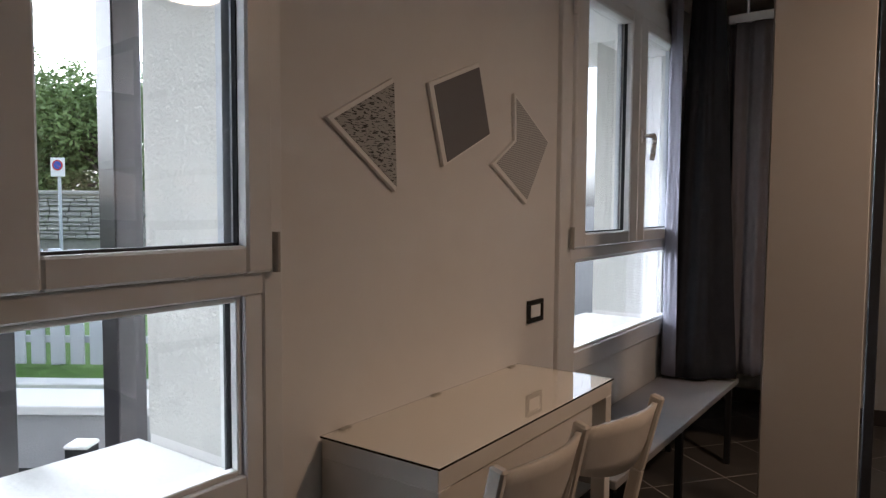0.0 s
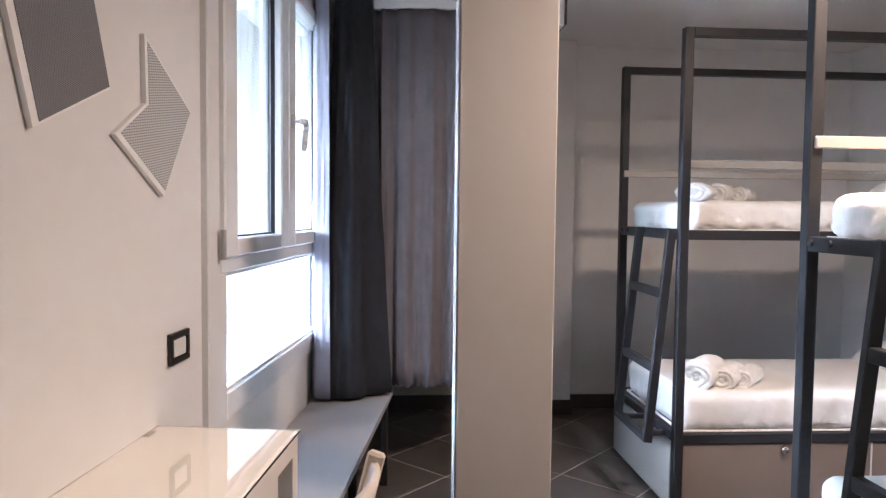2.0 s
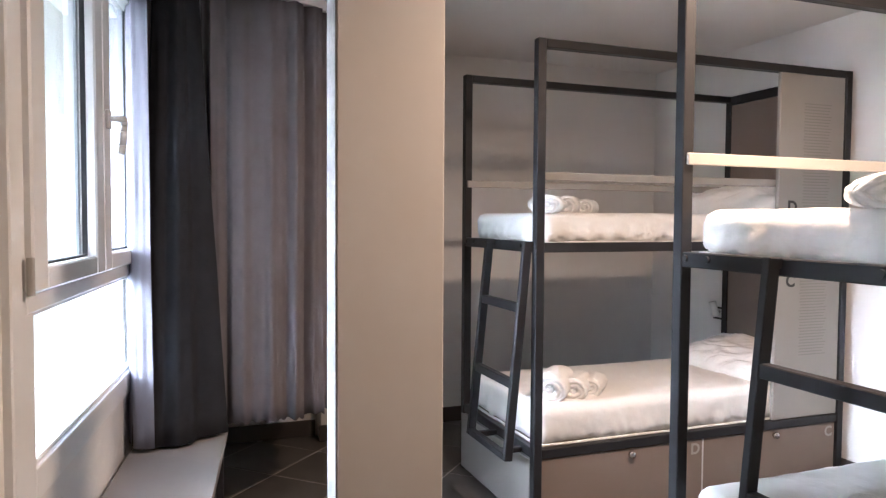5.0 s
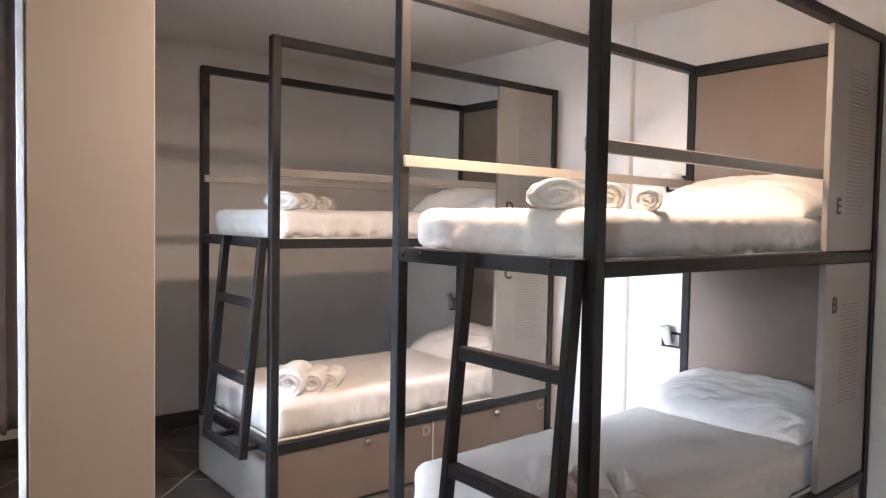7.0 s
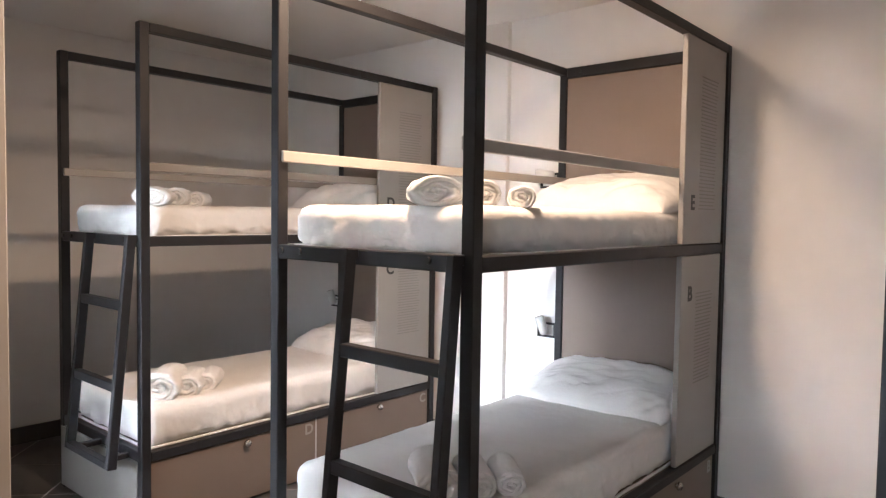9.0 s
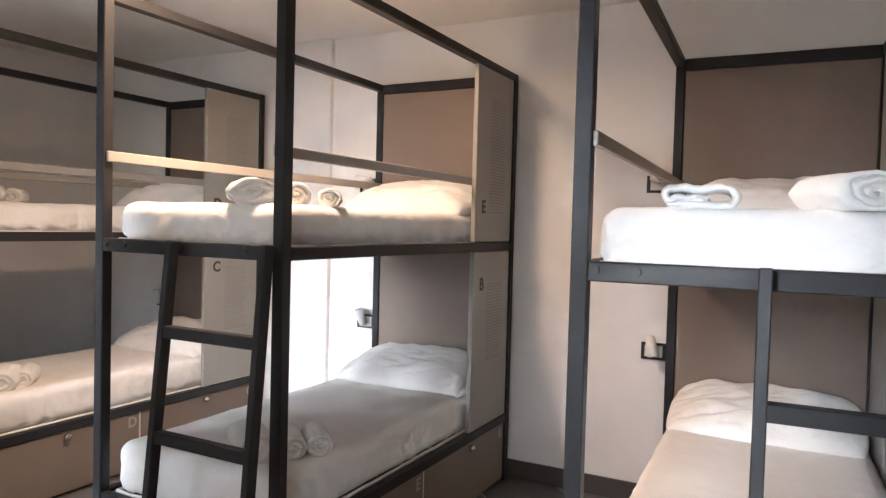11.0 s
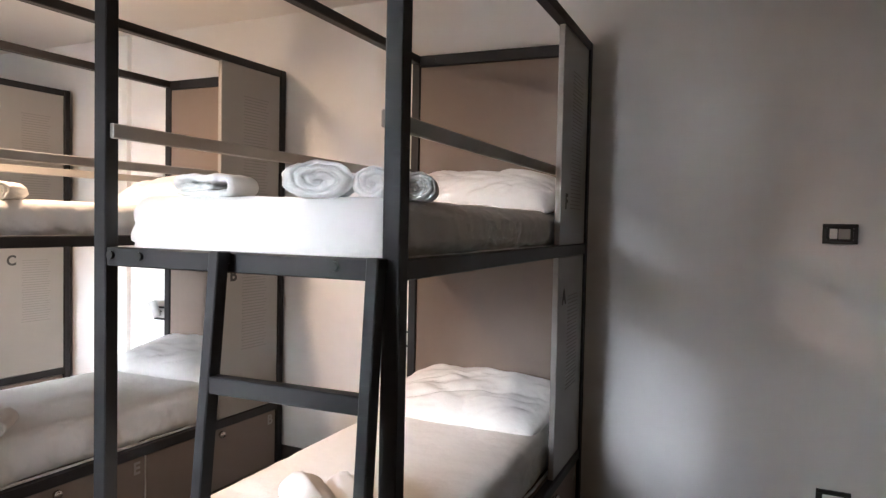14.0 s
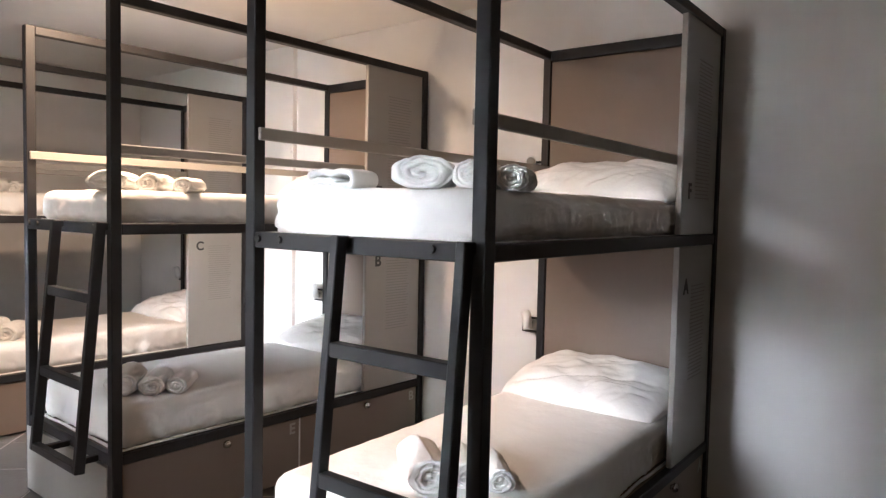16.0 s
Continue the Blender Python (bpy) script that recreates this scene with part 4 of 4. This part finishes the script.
ring = []
for i, p in enumerate(pts):
    q = pts[min(i + 1, len(pts) - 1)] - pts[max(i - 1, 0)]
    nrm = Vector((-q.y, q.x)).normalized() * 0.011
    ring.append([bm.verts.new((p.x + sx * nrm.x, p.y + sx * nrm.y, z)) for sx, z in ((-1, 2.366), (1, 2.366), (1, 2.41), (-1, 2.41))])
for A, B in zip(ring, ring[1:]):
    for k in range(4):
        bm.faces.new((A[k], A[(k + 1) % 4], B[(k + 1) % 4], B[k]))
bm.faces.new(ring[0])
bm.faces.new(ring[-1][::-1])
bmesh.ops.recalc_face_normals(bm, faces=bm.faces[:])
cr = tagged(new("curtain_rail"), "curved white curtain rail hung from the ceiling", "curtain rail")
part("rail", bm, RAIL, cr)
for i in (8, 32, 55):
    part("hanger", cyl_bm((pts[i].x, pts[i].y, 2.408), (pts[i].x, pts[i].y, CEILING), 0.006, n=8), RAIL, cr)

# ---- garden outside the window ----
OUT = pose(0.9, 0.87, 0, 0, 0, 27.8)   # local y looks out of the near window
GZ = -0.3
bm = bmesh.new()
box_bm((-3000, -3000, GZ - 0.5), (3000, 3000, GZ - 0.02), bm=bm)
structure("ground", bm, PAVE, "grey paved ground reaching to the horizon")
structure("floor_slab", box_bm((-1.2, SOUTH - 0.2, GZ), (EAST + 0.3, NORTH + 0.3, -0.0015)), GROUT, "screed under the floor tiles", category="floor")


def outside(name, lo, hi, mat, label, bevel=0.01, category="wall"):
    ob = structure(name, box_bm(lo, hi, bevel), mat, label, OUT, category)
    return ob


low = thing("garden_wall_low", "low grey rendered wall with white coping", "wall", at=OUT)
part("wall_body", box_bm((-7, 4.25, GZ), (-0.9, 4.42, 0.06), 0.005), CONCRETE, low)
part("coping", box_bm((-7, 4.2, 0.06), (-0.9, 4.62, 0.12), 0.008), COPING, low, "white stone coping")
outside("lawn", (-9, 4.63, GZ), (-0.8, 11.6, 0.0), GRASS, "bright green lawn", 0.0, "grass")
outside("kerb", (-8.5, 5.02, -0.05), (-0.9, 5.2, 0.045), COPING, "white garden kerb", 0.01, "kerb")
fe = thing("picket_fence", "pale grey picket fence with wide slats", "fence", at=OUT)
slat = box_bm((-0.06, -0.012, 0.0), (0.06, 0.012, 0.98), 0.006)
first_slat = part("slat", slat, FENCE, fe)
first_slat.location = (-7.0, 5.75, -0.06 + 0.08)
for i in range(1, 34):
    o = first_slat.copy()
    scene.collection.objects.link(o)
    o.parent = fe
    o.location = (-7.0 + 0.168 * i, 5.75, 0.02)
for z in (0.2, 0.78):
    part("fence_rail", box_bm((-7.1, 5.765, z), (-1.3, 5.80, z + 0.06), 0.004), FENCE, fe)
for i in range(4):
    part("fence_post", box_bm((-7.0 + i * 1.8, 5.8, -0.02), (-6.93 + i * 1.8, 5.87, 1.0), 0.004), FENCE, fe)

bo = thing("bollard", "black bollard with a white cap", "bollard", at=OUT @ pose(-1.46, 2.72, -0.02))
part("body", box_bm((-0.047, -0.047, GZ), (0.047, 0.047, 0.42), 0.004), BLACKPL, bo)
part("cap", box_bm((-0.052, -0.052, 0.42), (0.052, 0.052, 0.438), 0.008), COPING, bo, "white cap")
for s in (-1.172, -1.54):
    o = obj("steel_post", box_bm((-0.80, s - 0.045, GZ - 0.02), (-0.71, s + 0.045, 3.1), 0.004), POSTB)
    o.matrix_world = WEST
    tagged(o, "dark brown square steel post outside the window", "post", "steel posts")

sg = thing("parking_sign", "white no-parking sign on a grey pole", "sign", at=OUT @ pose(-6.25, 11.0, -0.13))
part("pole", cyl_bm((0, 0, 0.12), (0, 0, 2.2), 0.026, n=12), FENCE, sg)
pl = part("plate", box_bm((-0.115, -0.045, 1.93), (0.115, -0.032, 2.23), 0.006), SIGNW, sg, "white plate")
part("ring", cyl_bm((0, -0.0455, 2.11), (0, -0.05, 2.11), 0.085, n=28), SIGNR, pl, "red ring")
part("disc", cyl_bm((0, -0.0505, 2.11), (0, -0.054, 2.11), 0.062, n=28), SIGNB, pl, "blue disc")
part("slash", bar_bm((-0.045, -0.056, 2.155), (0.045, -0.056, 2.065), 0.014, 0.003, 0.0), SIGNR, pl, "red slash")

# rubble wall behind the lawn
rw = thing("rubble_wall", "grey rubble stone boundary wall", "wall", at=OUT)
part("core", box_bm((-13, 12.08, GZ), (-2, 12.4, 1.52)), MORTAR, rw)
part("wall_cap", box_bm((-13, 12.0, 1.52), (-2, 12.5, 1.6), 0.02), STONE, rw, "flat stone capping")
rnd = random.Random(5)
meshes = []
for k in range(5):
    b = soft_box_bm((-0.5, -0.06, -0.5), (0.5, 0.06, 0.5), 0.05, (3, 2, 3), 0.03, 3, k * 3.3)
    me = bpy.data.meshes.new("stone")
    b.to_mesh(me)
    b.free()
    me.materials.append(STONE)
    meshes.append(me)
z = 0.75
while z < 1.5:
    h = rnd.uniform(0.055, 0.1)
    x = -8.6
    while x < -5.2:
        l = rnd.uniform(0.16, 0.4)
        o = new("stone", rnd.choice(meshes))
        o.parent = rw
        o.matrix_local = Matrix.Translation((x + l / 2, 12.07, z + h / 2)) @ Matrix.Diagonal((l * 0.95, 1, h * 0.9, 1))
        x += l
    z += h


def tree(x, y, height, spread, seed, leaves=20000, limbs=16, low=0.32, high=0.85, size=0.085):
    r = random.Random(seed)
    t = thing("garden_tree", "leafy green garden tree behind the stone wall, or an added unseen light screen before it", "tree", "garden trees", at=OUT @ pose(x, y, GZ - 0.02))
    bm = cyl_bm((0, 0, 0), (0.1, 0, height * 0.45), 0.16, 0.1, 10)
    tips = []
    for i in range(limbs):
        a = i * 2.4 + r.random()
        z0 = height * r.uniform(0.25, 0.5)
        tip = (math.cos(a) * spread * r.uniform(0.4, 0.9), math.sin(a) * spread * r.uniform(0.3, 0.8), height * r.uniform(low, high))
        cyl_bm((0.05, 0, z0), tip, 0.07, 0.015, 7, bm)
        tips.append(tip)
    part("trunk", bm, BARK, t, "branching trunk")
    verts, faces = [], []
    for i in range(leaves):
        c = r.choice(tips)
        rad = spread * 0.42 * r.random() ** 0.4
        d = Vector((r.gauss(0, 1), r.gauss(0, 1), r.gauss(0, 0.9))).normalized() * rad
        p = Vector(c) + d
        p.z = max(p.z, 0.7)
        u = Vector((r.gauss(0, 1), r.gauss(0, 1), r.gauss(0, 0.6))).normalized()
        v = u.cross(Vector((r.gauss(0, 1), r.gauss(0, 1), r.gauss(0, 1)))).normalized()
        s = r.uniform(size * 0.46, size)
        b = len(verts)
        verts += [p - u * s, p + v * s * 0.45, p + u * s, p - v * s * 0.45]
        faces.append((b, b + 1, b + 2, b + 3))
    me = bpy.data.meshes.new("crown")
    me.from_pydata([tuple(q) for q in verts], [], faces)
    me.materials.append(LEAF)
    cr = new("crown", me)
    cr.parent = t
    tagged(cr, "loose crown of small leaves", kind="stuff")


tree(-9.2, 15.5, 5.0, 2.0, 3)
tree(-7.2, 15.0, 4.6, 1.9, 4)
tree(-5.2, 15.8, 5.4, 2.2, 5)
tree(-11.4, 16.5, 6.6, 2.2, 6)
# low unseen shrubs, added to block light from near the horizon
for x, y, h, r, k in ((-7.55, 7.15, 2.5, 2.2, 11), (-9.3, 6.0, 2.6, 2.4, 12), (-8.6, 4.0, 2.5, 2.3, 13), (-10.2, 1.6, 2.6, 2.4, 14)):
    tree(x, y, h, r, k, 15000, 14, 0.3, 0.75, 0.11)

# ---- floor tiles, laid diagonally ----
TS, GAP = 0.43, 0.007
b = box_bm((-TS / 2 + GAP / 2, -TS / 2 + GAP / 2, -0.011), (TS / 2 - GAP / 2, TS / 2 - GAP / 2, 0.0), 0.0015)
tile_mesh = bpy.data.meshes.new("tile")
b.to_mesh(tile_mesh)
b.free()
tile_mesh.materials.append(TILE)
floor = tagged(new("floor"), "dark grey-brown ceramic tiles laid diagonally with pale joints", "floor", kind="structure")
turn = Matrix.Rotation(radians(46), 4, "Z")
for i in range(-22, 23):
    for j in range(-22, 23):
        p = Matrix.Translation((1.47, 4.96, 0)) @ turn @ Vector(((i + 0.5) * TS, (j + 0.5) * TS, 0))
        wx = 0.1175 * (p.y - 3.306)
        if wx - 0.2 < p.x < EAST + 0.2 and SOUTH - 0.2 < p.y < NORTH + 0.2:
            o = new("tile", tile_mesh)
            o.parent = floor
            o.matrix_local = Matrix.Translation(p) @ turn
